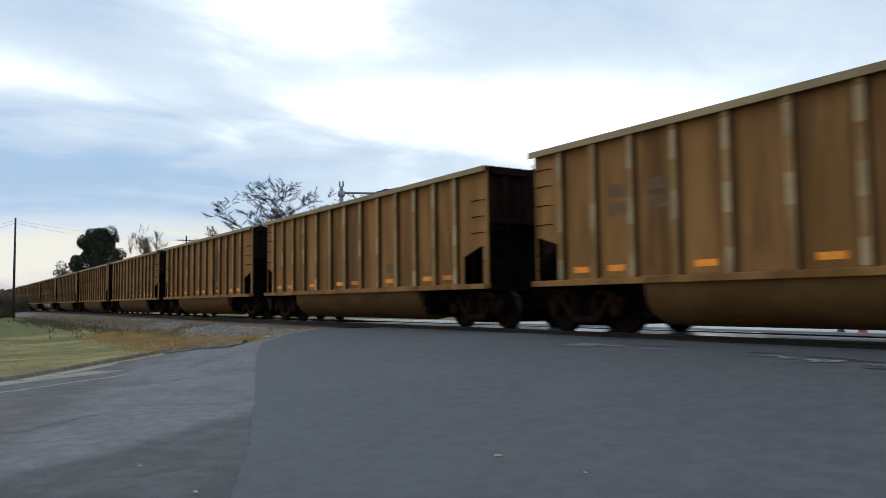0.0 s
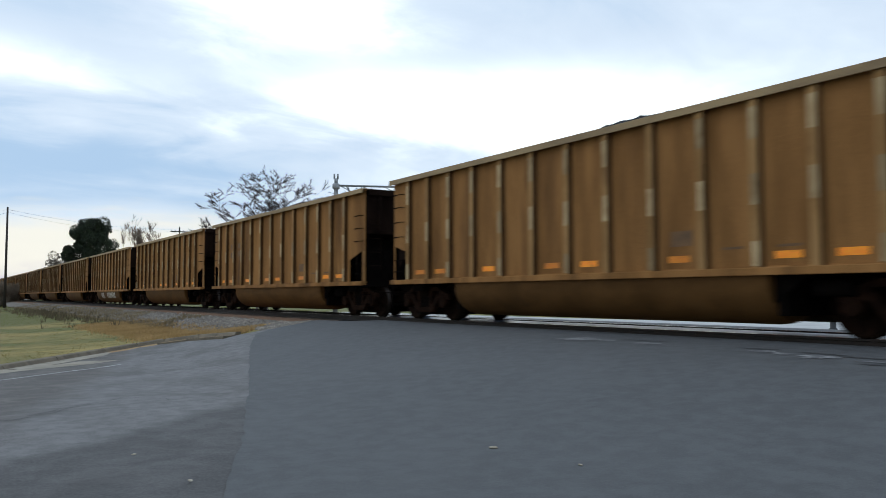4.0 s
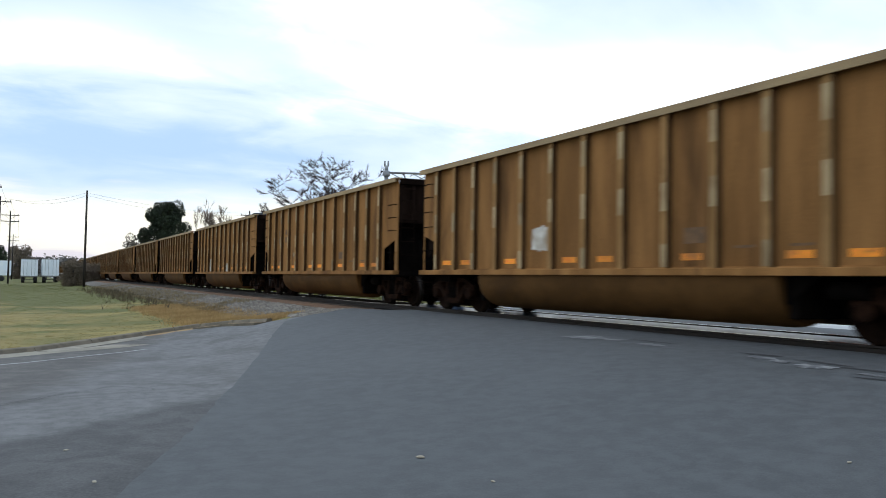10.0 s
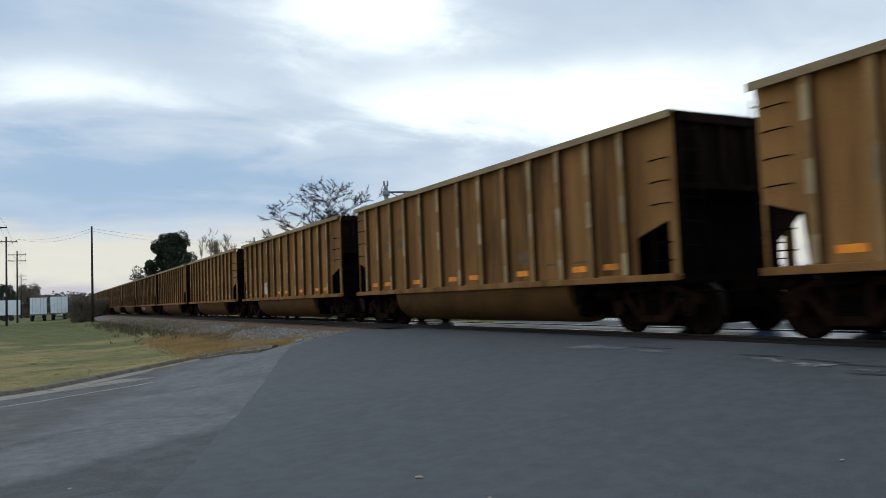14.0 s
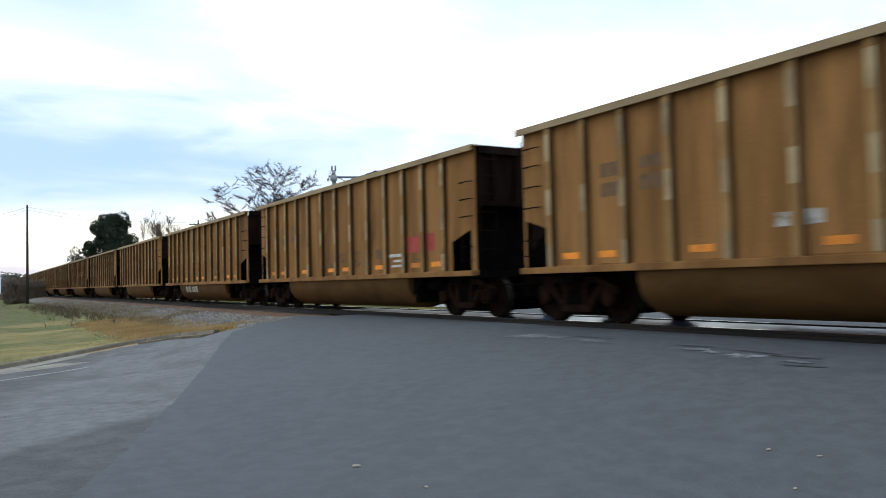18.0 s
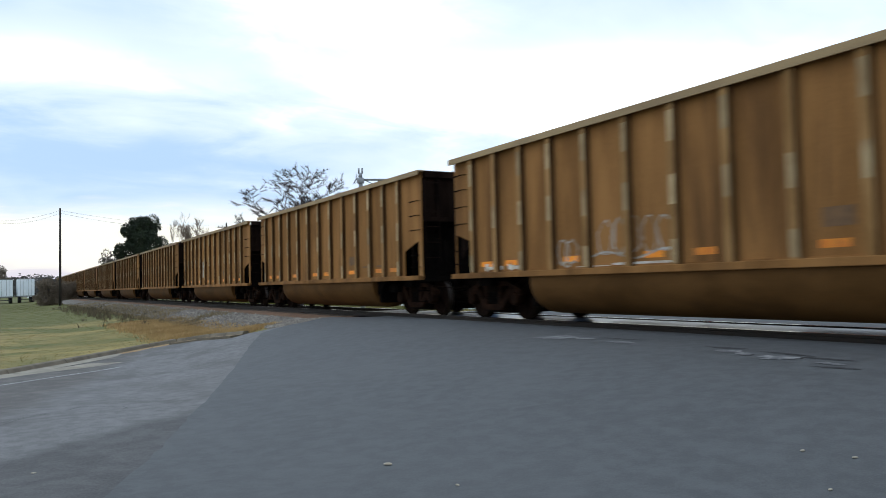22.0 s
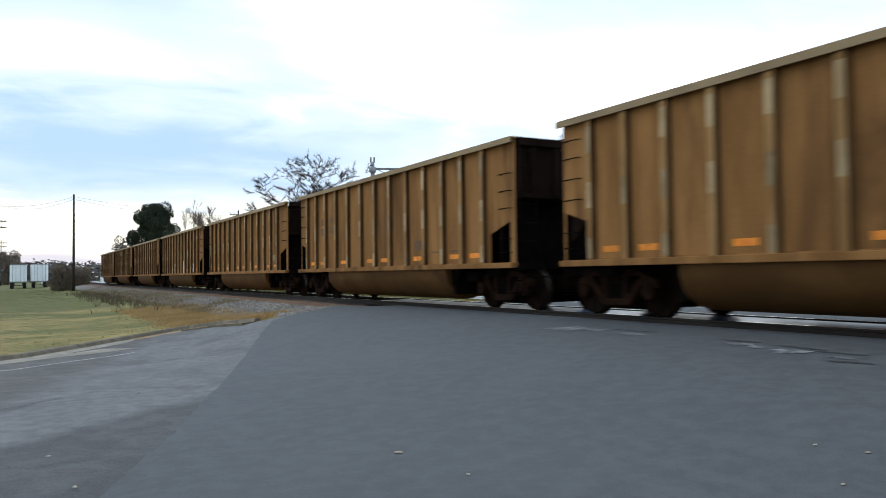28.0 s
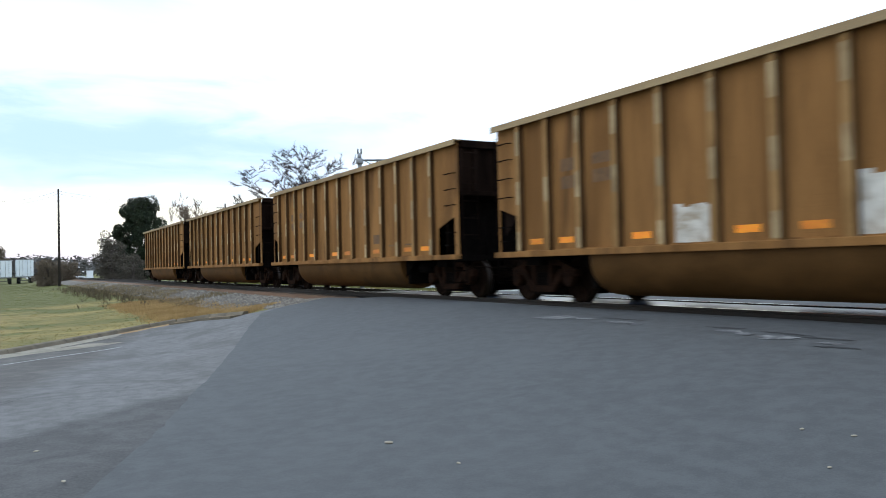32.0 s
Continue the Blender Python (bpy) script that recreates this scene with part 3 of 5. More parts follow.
def stones():
    """Ballast stones along the shoulder, and a few lying on the crossing's edge."""
    verts, faces = [], []
    rng = random.Random(5)
    for _ in range(16000):
        u = rng.random()
        x = -20.7 - 75 * u ** 1.7
        d = -rng.uniform(2.35, 4.5)
        y = CENTRE + d
        if x > -23.4 and y > 7.3 + (-20.6 - x):
            continue
        z = max(bed(d) + LOW, height(x, y))
        r = rng.uniform(0.018, 0.04) * (1.0 + 1.2 * u)
        k = len(verts)
        sx, sy, sz = (r * rng.uniform(0.7, 1.4) for _ in range(3))
        a = rng.uniform(0, 6.28)
        c, s = math.cos(a), math.sin(a)
        for px, py, pz in ((sx, 0, 0), (0, sy, 0.2 * sz), (-sx, 0, 0), (0, -sy, -0.2 * sz), (0.2 * sx, 0.1 * sy, sz), (0, 0, -sz)):
            verts.append((x + c * px - s * py, y + s * px + c * py, z + pz + 0.3 * sz))
        for q in ((0, 1, 4), (1, 2, 4), (2, 3, 4), (3, 0, 4), (1, 0, 5), (2, 1, 5), (3, 2, 5), (0, 3, 5)):
            faces.append(tuple(k + i for i in q))
    ob = lists("ballast_stones", verts, faces, M["stone"])
    tagged(ob, "loose pale grey ballast stones beside the track", "stones", kind="stuff")


stones()

# ---- the coal train ----
LENGTH, BODY, HALF = 16.18, 14.46, 1.555
TOP, SILL = 3.825, 0.975
RIB_X = (0.88, 1.83, 2.80, 3.80, 4.87, 5.96, 7.04, 8.12, 9.21, 10.28, 11.28, 12.25, 13.22)   # side posts, closer together towards the ends
ORANGE_BAYS = (0, 1, 3, 5, 6, 8, 10, 11)
TRUCKS = (1.06, 13.40)
AXLES = (-0.89, 0.89)
WHEEL_R = 0.457


def side_sheet(bm):
    """The side sheet, with the cut-outs over the trucks left open."""
    lo, hi = SILL + 0.11, TOP - 0.028
    for piece in ([(0.80, lo), (13.46, lo), (13.46, hi), (0.80, hi)], [(0.0, 2.02), (0.05, 2.02), (0.80, 1.80), (0.80, hi), (0.0, hi)],
                  [(0.0, lo), (0.05, lo), (0.05, 2.02), (0.0, 2.02)], [(13.46, 1.75), (14.27, 2.00), (14.27, hi), (13.46, hi)], [(14.27, lo), (BODY, lo), (BODY, hi), (14.27, hi)]):
        prism(bm, piece, -0.012, 0.012)


def rib_mesh():
    """A pressed side post: tapered edges, with pale scuffed patches on its face."""
    bm = B()
    w, d = 0.072, 0.115
    z0, z1 = SILL + 0.08, TOP - 0.028
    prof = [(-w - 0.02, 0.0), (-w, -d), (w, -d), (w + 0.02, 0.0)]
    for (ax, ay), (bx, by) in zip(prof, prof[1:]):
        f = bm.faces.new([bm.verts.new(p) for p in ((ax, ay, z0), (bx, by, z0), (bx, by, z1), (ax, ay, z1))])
        # the flat face keeps the rib brown, the sides get the painted shade
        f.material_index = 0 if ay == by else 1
    for z in (z0, z1):
        bm.faces.new([bm.verts.new((px, py, z)) for px, py in prof])
    bmesh.ops.recalc_face_normals(bm, faces=bm.faces[:])
    return bm


def patch_mesh(z0, z1, w):
    bm = B()
    box(bm, -w, w, -0.119, -0.114, z0, z1, 0)
    return bm


def truck_frame():
    """A cast side frame with its window, pedestals and bearing ends."""
    bm = B()
    y0, y1 = -0.06, 0.06
    # compression and tension members round the spring window
    prism(bm, [(-1.12, 0.52), (-0.68, 0.56), (-0.62, 0.74), (0.62, 0.74), (0.68, 0.56), (1.12, 0.52), (1.12, 0.66), (0.74, 0.78), (0.5, 0.86), (-0.5, 0.86), (-0.74, 0.78), (-1.12, 0.66)], y0, y1)
    prism(bm, [(-0.72, 0.60), (-0.36, 0.20), (0.36, 0.20), (0.72, 0.60), (0.60, 0.68), (0.30, 0.33), (-0.30, 0.33), (-0.60, 0.68)], y0 - 0.012, y1 + 0.012)
    for x in (-0.28, 0.28):
        box(bm, x - 0.055, x + 0.055, y0 - 0.02, y1 + 0.02, 0.30, 0.76, 0, 0.012)
    for x in AXLES:
        spun(bm, [(0.135, -0.12), (0.15, -0.10), (0.15, 0.08), (0.10, 0.10)], (x, 0, WHEEL_R), "Y", 12)
        box(bm, x - 0.19, x + 0.19, y0 - 0.015, y1 + 0.015, 0.55, 0.66, 0, 0.015)
    return bm


def wheelset():
    bm = B()
    for s in (-1, 1):
        y = 0.7525 * s
        prof = [(0.09, y + 0.06 * s), (0.13, y + 0.05 * s), (0.17, y + 0.02 * s), (0.36, y + 0.01 * s), (0.39, y + 0.065 * s), (0.445, y + 0.065 * s), (0.457, y + 0.055 * s), (0.457, y - 0.04 * s), (0.485, y - 0.055 * s), (0.48, y - 0.075 * s), (0.39, y - 0.07 * s), (0.36, y - 0.02 * s), (0.13, y - 0.03 * s), (0.09, y - 0.06 * s)]
        spun(bm, prof, (0, 0, 0), "Y", 28)
        # cast hollows in the plate, so that the turning shows
        for k in range(5):
            a = 2 * math.pi * k / 5
            c = (0.26 * math.cos(a), y + 0.02 * s, 0.26 * math.sin(a))
            spun(bm, [(0.028, -0.012), (0.028, 0.012)], c, "Y", 6)
    spun(bm, [(0.085, -1.02), (0.085, 1.02)], (0, 0, 0), "Y", 12)
    for f in bm.faces:
        c = f.calc_center_median()
        r = math.hypot(c.x, c.z)
        if r > 0.452 and abs(f.normal.y) < 0.5:
            f.material_index = 1
    return bm


def coal_mesh(seed, heap):
    """A load with ridges; a heaped one stands over the rim."""
    rng = random.Random(seed)
    nx, ny = 110, 20
    off = rng.uniform(0, 50)
    verts, faces = [], []
    for i in range(nx + 1):
        for j in range(ny + 1):
            u, v = i / nx, j / ny
            x, y = 0.18 + (BODY - 0.36) * u, (v - 0.5) * (2 * HALF - 0.40)
            edge = min(1.0, min(u, 1 - u) * 8) * (1 - abs(2 * v - 1) ** 4)
            z = TOP - 0.24 + edge * (heap + 0.30 * heap * noise.noise((x * 0.33 + off, 0.0, seed))) + 0.06 * noise.noise((x * 3, y * 3 + off, 1.0)) + 0.05 * noise.noise((x * 9, y * 9, off))
            verts.append((x, y, z))
    for i in range(nx):
        for j in range(ny):
            k = i * (ny + 1) + j
            faces.append((k, k + ny + 1, k + ny + 2, k + 1))
    me = bpy.data.meshes.new("coal_load")
    me.from_pydata(verts, [], faces)
    me.materials.append(M["coal"])
    return me


COAL = [coal_mesh(0, 0.24), coal_mesh(1, 0.27), coal_mesh(2, 0.50), coal_mesh(3, 0.56), coal_mesh(4, 0.47)]
HEAPED = {1: 4, 3: 4, 4: 4, 9: 2, 13: 4, 18: 4}


def gondola():
    """A rotary coal car with a round-bottomed tub; its own space starts at the trailing end, at the rail's top."""
    car = thing("coal_car", pose(0, CENTRE, 0), "dusty brown ribbed steel coal car rolling along the track", "coal car", "cars of the coal train")
    panel = B()
    side_sheet(panel)
    panel_me = mesh_of("side_panel", panel, M["car_side"])
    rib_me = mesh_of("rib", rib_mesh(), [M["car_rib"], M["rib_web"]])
    patches = [mesh_of("scuffed_patch", patch_mesh(a, b, 0.060), M["rib_patch"]) for a, b in ((3.08, 3.58), (2.06, 2.54), (1.12, 1.50))]
    bm = B()
    box(bm, -0.22, 0.22, -0.004, 0.0, 0, 0.115)
    tape_me = mesh_of("reflector", bm, M["orange"])
    bm = B()
    rod(bm, (-0.2, -0.09, 0), (0.2, -0.09, 0), 0.012, 6)
    for s in (-0.2, 0.2):
        rod(bm, (s, -0.09, 0), (s, 0.0, 0), 0.012, 6)
    grab_me = mesh_of("grab_iron", bm, M["underframe"])
    bm = B()
    prism(bm, [(-0.035, SILL + 0.05), (0.035, SILL + 0.05), (0.035, 1.98), (-0.035, 1.98)], -0.014, 0.03)
    post_me = mesh_of("corner_post", bm, M["car_rib"])
    for s in (-1, 1):
        face = -HALF + 0.15
        mx = (lambda x, y, z: pose(x, y, z)) if s < 0 else (lambda x, y, z: pose(x, -y, z, 0, 0, 180))
        # the far side is the near side's mirror along the car
        ob = share("side_panel", panel_me, car, pose(0, face * -s, 0))
        for k, x in enumerate(RIB_X):
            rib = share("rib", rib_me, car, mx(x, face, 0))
            for n, me in enumerate(patches):
                if (n == 2 and k % 2 == 1) or (n == 0 and k % 7 == 1):
                    continue
                share("scuffed_patch", me, rib)
        for bay in ORANGE_BAYS:
            share("reflector", tape_me, car, mx((RIB_X[bay] + RIB_X[bay + 1]) / 2, face - 0.013, 1.225), "orange reflector tape")
        for x in (0.34, BODY - 0.32):
            for z in (2.25, 2.65, 3.05, 3.4) if x < 1 else (2.28, 2.66, 3.04):
                share("grab_iron", grab_me, car, mx(x, face - 0.012, z))
            for z in (1.32, 1.62):
                share("grab_iron", grab_me, car, mx(x, face - 0.012, z))
        share("corner_post", post_me, car, mx(BODY - 0.06, face, 0))
        bm = B()
        # an angle section: a flat top and a lip that hangs before the posts
        box(bm, -0.06, BODY + 0.06, *(sorted((s * (HALF - 0.02), s * (HALF - 0.24)))), TOP - 0.03, TOP, 0, 0.008)
        box(bm, -0.06, BODY + 0.06, *(sorted((s * HALF, s * (HALF - 0.028)))), TOP - 0.135, TOP - 0.004, 0, 0.008)
        part("top_chord", bm, M["chord"], car, "tan top chord")
        bm = B()
        box(bm, 0, BODY, *(sorted((s * (HALF - 0.005), s * (HALF - 0.20)))), SILL, SILL + 0.12, 0, 0.012)
        for a, b in zip(RIB_X, RIB_X[1:]):
            box(bm, a + 0.12, b - 0.12, *(sorted((s * (HALF - 0.10), s * (HALF - 0.14)))), SILL + 0.10, SILL + 0.145, 0)
        part("side_sill", bm, M["car_side"], car)
    # ends: wall, chord, posts, slope sheet
    for x, s in ((0.0, 1), (BODY, -1)):
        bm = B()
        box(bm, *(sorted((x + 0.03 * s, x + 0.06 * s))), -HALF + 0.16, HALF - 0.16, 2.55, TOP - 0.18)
        wall = part("end_wall", bm, M["car_end"], car, "sooty end wall with the gap's shade painted in")
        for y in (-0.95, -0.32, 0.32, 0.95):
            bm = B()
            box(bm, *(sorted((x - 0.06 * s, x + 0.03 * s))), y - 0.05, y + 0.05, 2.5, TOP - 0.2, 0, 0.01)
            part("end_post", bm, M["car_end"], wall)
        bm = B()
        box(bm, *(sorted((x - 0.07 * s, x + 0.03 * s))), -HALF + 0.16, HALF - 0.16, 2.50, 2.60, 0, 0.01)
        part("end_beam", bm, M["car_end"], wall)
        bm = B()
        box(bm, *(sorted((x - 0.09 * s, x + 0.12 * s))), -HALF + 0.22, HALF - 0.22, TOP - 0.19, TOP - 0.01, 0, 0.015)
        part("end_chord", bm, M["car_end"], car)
        bm = B()
        a, b = (x + 0.05 * s, 2.53), (x + 3.2 * s, 0.98)
        vs = [(a[0], y, a[1]) for y in (-HALF + 0.17, HALF - 0.17)] + [(b[0], y, b[1]) for y in (HALF - 0.17, -HALF + 0.17)]
        lo = [(vx, vy, vz - 0.03) for vx, vy, vz in vs]
        v = [bm.verts.new(p) for p in vs + lo]
        for q in ((0, 1, 2, 3), (7, 6, 5, 4), (0, 4, 5, 1), (1, 5, 6, 2), (2, 6, 7, 3), (3, 7, 4, 0)):
            bm.faces.new([v[i] for i in q])
        bmesh.ops.recalc_face_normals(bm, faces=bm.faces[:])
        # coloured near black, as the recess under the slope sheet is shaded
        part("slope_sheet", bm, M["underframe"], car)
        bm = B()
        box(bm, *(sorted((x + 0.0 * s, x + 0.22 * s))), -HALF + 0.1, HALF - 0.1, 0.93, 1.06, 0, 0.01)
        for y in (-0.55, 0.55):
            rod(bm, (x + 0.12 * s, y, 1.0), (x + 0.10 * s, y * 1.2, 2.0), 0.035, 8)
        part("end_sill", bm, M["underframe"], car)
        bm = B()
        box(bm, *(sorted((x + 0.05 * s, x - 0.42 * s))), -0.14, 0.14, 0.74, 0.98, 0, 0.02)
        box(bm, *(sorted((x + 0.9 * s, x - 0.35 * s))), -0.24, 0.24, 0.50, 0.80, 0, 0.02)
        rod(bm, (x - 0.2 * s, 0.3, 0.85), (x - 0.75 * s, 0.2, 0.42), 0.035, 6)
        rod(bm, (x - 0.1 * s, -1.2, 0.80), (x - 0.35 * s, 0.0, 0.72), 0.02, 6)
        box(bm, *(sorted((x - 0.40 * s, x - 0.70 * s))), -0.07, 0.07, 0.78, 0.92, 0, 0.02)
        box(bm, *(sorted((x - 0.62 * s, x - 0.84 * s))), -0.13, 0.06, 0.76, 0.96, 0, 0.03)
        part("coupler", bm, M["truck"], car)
        for y in (-1.34, 1.34):
            bm = B()
            for yy in (y - 0.17, y + 0.17):
                rod(bm, (x + 0.10 * s, yy, 0.42), (x + 0.10 * s, yy, 1.0), 0.013, 6)
            rod(bm, (x + 0.10 * s, y - 0.17, 0.43), (x + 0.10 * s, y + 0.17, 0.43), 0.013, 6)
            rod(bm, (x + 0.10 * s, y - 0.17, 0.70), (x + 0.10 * s, y + 0.17, 0.70), 0.013, 6)
            part("sill_step", bm, M["underframe"], car)
        bm = B()
        for z in (1.55, 1.95, 2.35, 2.75, 3.15, 3.5):
            rod(bm, (x - 0.13 * s, -1.38, z), (x - 0.13 * s, -0.95, z), 0.012, 6)
        for y in (-1.38, -0.95):
            rod(bm, (x - 0.13 * s, y, 1.45), (x - 0.13 * s, y, 3.6), 0.012, 6)
            rod(bm, (x - 0.13 * s, y, 3.3), (x + 0.04 * s, y, 3.3), 0.012, 6)
            rod(bm, (x - 0.13 * s, y, 2.05), (x + 0.04 * s, y, 2.05), 0.012, 6)
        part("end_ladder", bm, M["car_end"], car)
    bm = B()
    spun(bm, [(0.26, -0.015), (0.29, 0.0), (0.26, 0.015)], (0, 0, 0), "Z", 18)
    bmesh.ops.rotate(bm, verts=bm.verts[:], matrix=Euler((0, radians(90), 0)).to_matrix())
    bmesh.ops.translate(bm, verts=bm.verts[:], vec=(BODY + 0.22, 0.7, 2.35))
    rod(bm, (BODY, 0.7, 2.35), (BODY + 0.23, 0.7, 2.35), 0.02, 6)
    part("brake_wheel", bm, M["underframe"], car)
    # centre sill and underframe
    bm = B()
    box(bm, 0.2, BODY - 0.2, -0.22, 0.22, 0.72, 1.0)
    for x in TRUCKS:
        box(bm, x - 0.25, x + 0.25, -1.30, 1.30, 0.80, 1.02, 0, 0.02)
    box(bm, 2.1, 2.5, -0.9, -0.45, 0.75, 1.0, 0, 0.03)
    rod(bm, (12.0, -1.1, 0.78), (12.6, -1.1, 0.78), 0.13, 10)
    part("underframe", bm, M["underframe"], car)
    # black plates added at the tub ends, where the space behind is unlit
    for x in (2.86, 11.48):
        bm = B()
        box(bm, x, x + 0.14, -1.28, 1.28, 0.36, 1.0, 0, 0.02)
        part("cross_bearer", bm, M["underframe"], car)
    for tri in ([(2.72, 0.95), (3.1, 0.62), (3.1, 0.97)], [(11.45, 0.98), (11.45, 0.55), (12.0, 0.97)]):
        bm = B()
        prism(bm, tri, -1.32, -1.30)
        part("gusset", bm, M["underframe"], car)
    # plates added inside the ends to stop daylight showing through the cut-outs
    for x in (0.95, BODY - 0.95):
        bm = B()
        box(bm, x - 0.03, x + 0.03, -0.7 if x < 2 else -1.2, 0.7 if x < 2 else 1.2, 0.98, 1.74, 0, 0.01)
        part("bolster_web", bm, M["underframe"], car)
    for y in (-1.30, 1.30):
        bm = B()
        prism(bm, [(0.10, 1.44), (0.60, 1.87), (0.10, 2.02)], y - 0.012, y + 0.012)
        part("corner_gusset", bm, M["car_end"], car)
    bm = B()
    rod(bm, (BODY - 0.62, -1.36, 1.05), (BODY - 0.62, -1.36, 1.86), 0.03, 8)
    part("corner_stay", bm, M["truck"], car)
    # full-width black plate, added to keep the recess below the wall dark
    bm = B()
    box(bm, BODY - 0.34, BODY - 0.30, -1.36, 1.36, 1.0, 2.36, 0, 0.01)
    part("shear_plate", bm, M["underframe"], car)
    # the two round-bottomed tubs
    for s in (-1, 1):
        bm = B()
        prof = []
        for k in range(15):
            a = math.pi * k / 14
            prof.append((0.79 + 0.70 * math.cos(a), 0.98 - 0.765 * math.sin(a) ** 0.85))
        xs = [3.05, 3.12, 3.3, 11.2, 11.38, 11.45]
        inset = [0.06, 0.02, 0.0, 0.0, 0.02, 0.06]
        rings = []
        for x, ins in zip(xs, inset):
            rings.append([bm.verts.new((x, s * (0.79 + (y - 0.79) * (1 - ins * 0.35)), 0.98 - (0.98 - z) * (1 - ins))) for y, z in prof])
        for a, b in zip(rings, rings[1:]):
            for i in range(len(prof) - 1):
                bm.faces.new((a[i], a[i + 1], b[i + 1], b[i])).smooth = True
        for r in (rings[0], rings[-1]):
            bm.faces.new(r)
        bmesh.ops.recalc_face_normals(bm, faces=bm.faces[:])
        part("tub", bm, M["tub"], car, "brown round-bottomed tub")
    # stencilled data that is too faint to read
    f = -HALF + 0.15 - 0.0155
    marks = [(x0 + (x1 - x0) * i / 3, x0 + (x1 - x0) * (i + 0.86) / 3, z0, z1) for x0, x1, z0, z1 in
             ((2.20, 2.66, 2.60, 2.84), (3.12, 3.64, 2.64, 2.84), (2.20, 2.66, 2.26, 2.50), (3.12, 3.64, 2.30, 2.54)) for i in range(3)]
    marks += [(9.58, 10.04, 1.50, 1.76), (10.60, 11.00, 1.40, 1.44), (11.60, 12.00, 1.40, 1.44)]
    for x0, x1, z0, z1 in marks:
        bm = B()
        box(bm, x0, x1, f, f + 0.002, z0, z1)
        part("stencil_mark", bm, M["stencil"], car, "faded dark stencilled mark")
    load = share("coal_load", COAL[0], car, None, "heaped black coal")
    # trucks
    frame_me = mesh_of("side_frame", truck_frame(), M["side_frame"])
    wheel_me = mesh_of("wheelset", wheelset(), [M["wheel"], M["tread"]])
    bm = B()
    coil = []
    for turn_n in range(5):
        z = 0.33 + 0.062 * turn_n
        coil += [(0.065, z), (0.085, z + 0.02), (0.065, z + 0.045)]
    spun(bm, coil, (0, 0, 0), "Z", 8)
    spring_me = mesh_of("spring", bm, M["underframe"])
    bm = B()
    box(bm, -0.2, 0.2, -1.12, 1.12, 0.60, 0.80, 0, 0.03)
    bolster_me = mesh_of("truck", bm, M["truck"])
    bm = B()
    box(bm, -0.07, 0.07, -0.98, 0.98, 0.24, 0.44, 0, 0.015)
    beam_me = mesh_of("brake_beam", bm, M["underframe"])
    # wide black plank, added to shut out daylight under the truck
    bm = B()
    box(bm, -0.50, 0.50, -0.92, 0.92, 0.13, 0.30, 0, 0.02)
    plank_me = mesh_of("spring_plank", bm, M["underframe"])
    for x in TRUCKS:
        truck = share("truck", bolster_me, car, pose(x, 0, LOW))
        for y in (-1.02, 1.02):
            share("side_frame", frame_me, truck, pose(0, y, 0), "rusty cast side frame")
            for k in (-0.16, 0.0, 0.16):
                share("spring", spring_me, truck, pose(k, y, 0))
        share("spring_plank", plank_me, truck)
        for a in (-0.37, 0.37):
            share("brake_beam", beam_me, truck, pose(a, 0, 0))
        for a in AXLES:
            share("wheelset", wheel_me, truck, pose(a, 0, WHEEL_R))
    return car


def tub_side(z):
    """How far the tub bulges from the car's middle at a height."""
    s = min(max((0.98 - z) / 0.765, 0.0), 1.0) ** (1 / 0.85)
    return 0.79 + 0.70 * math.sqrt(1 - s * s)


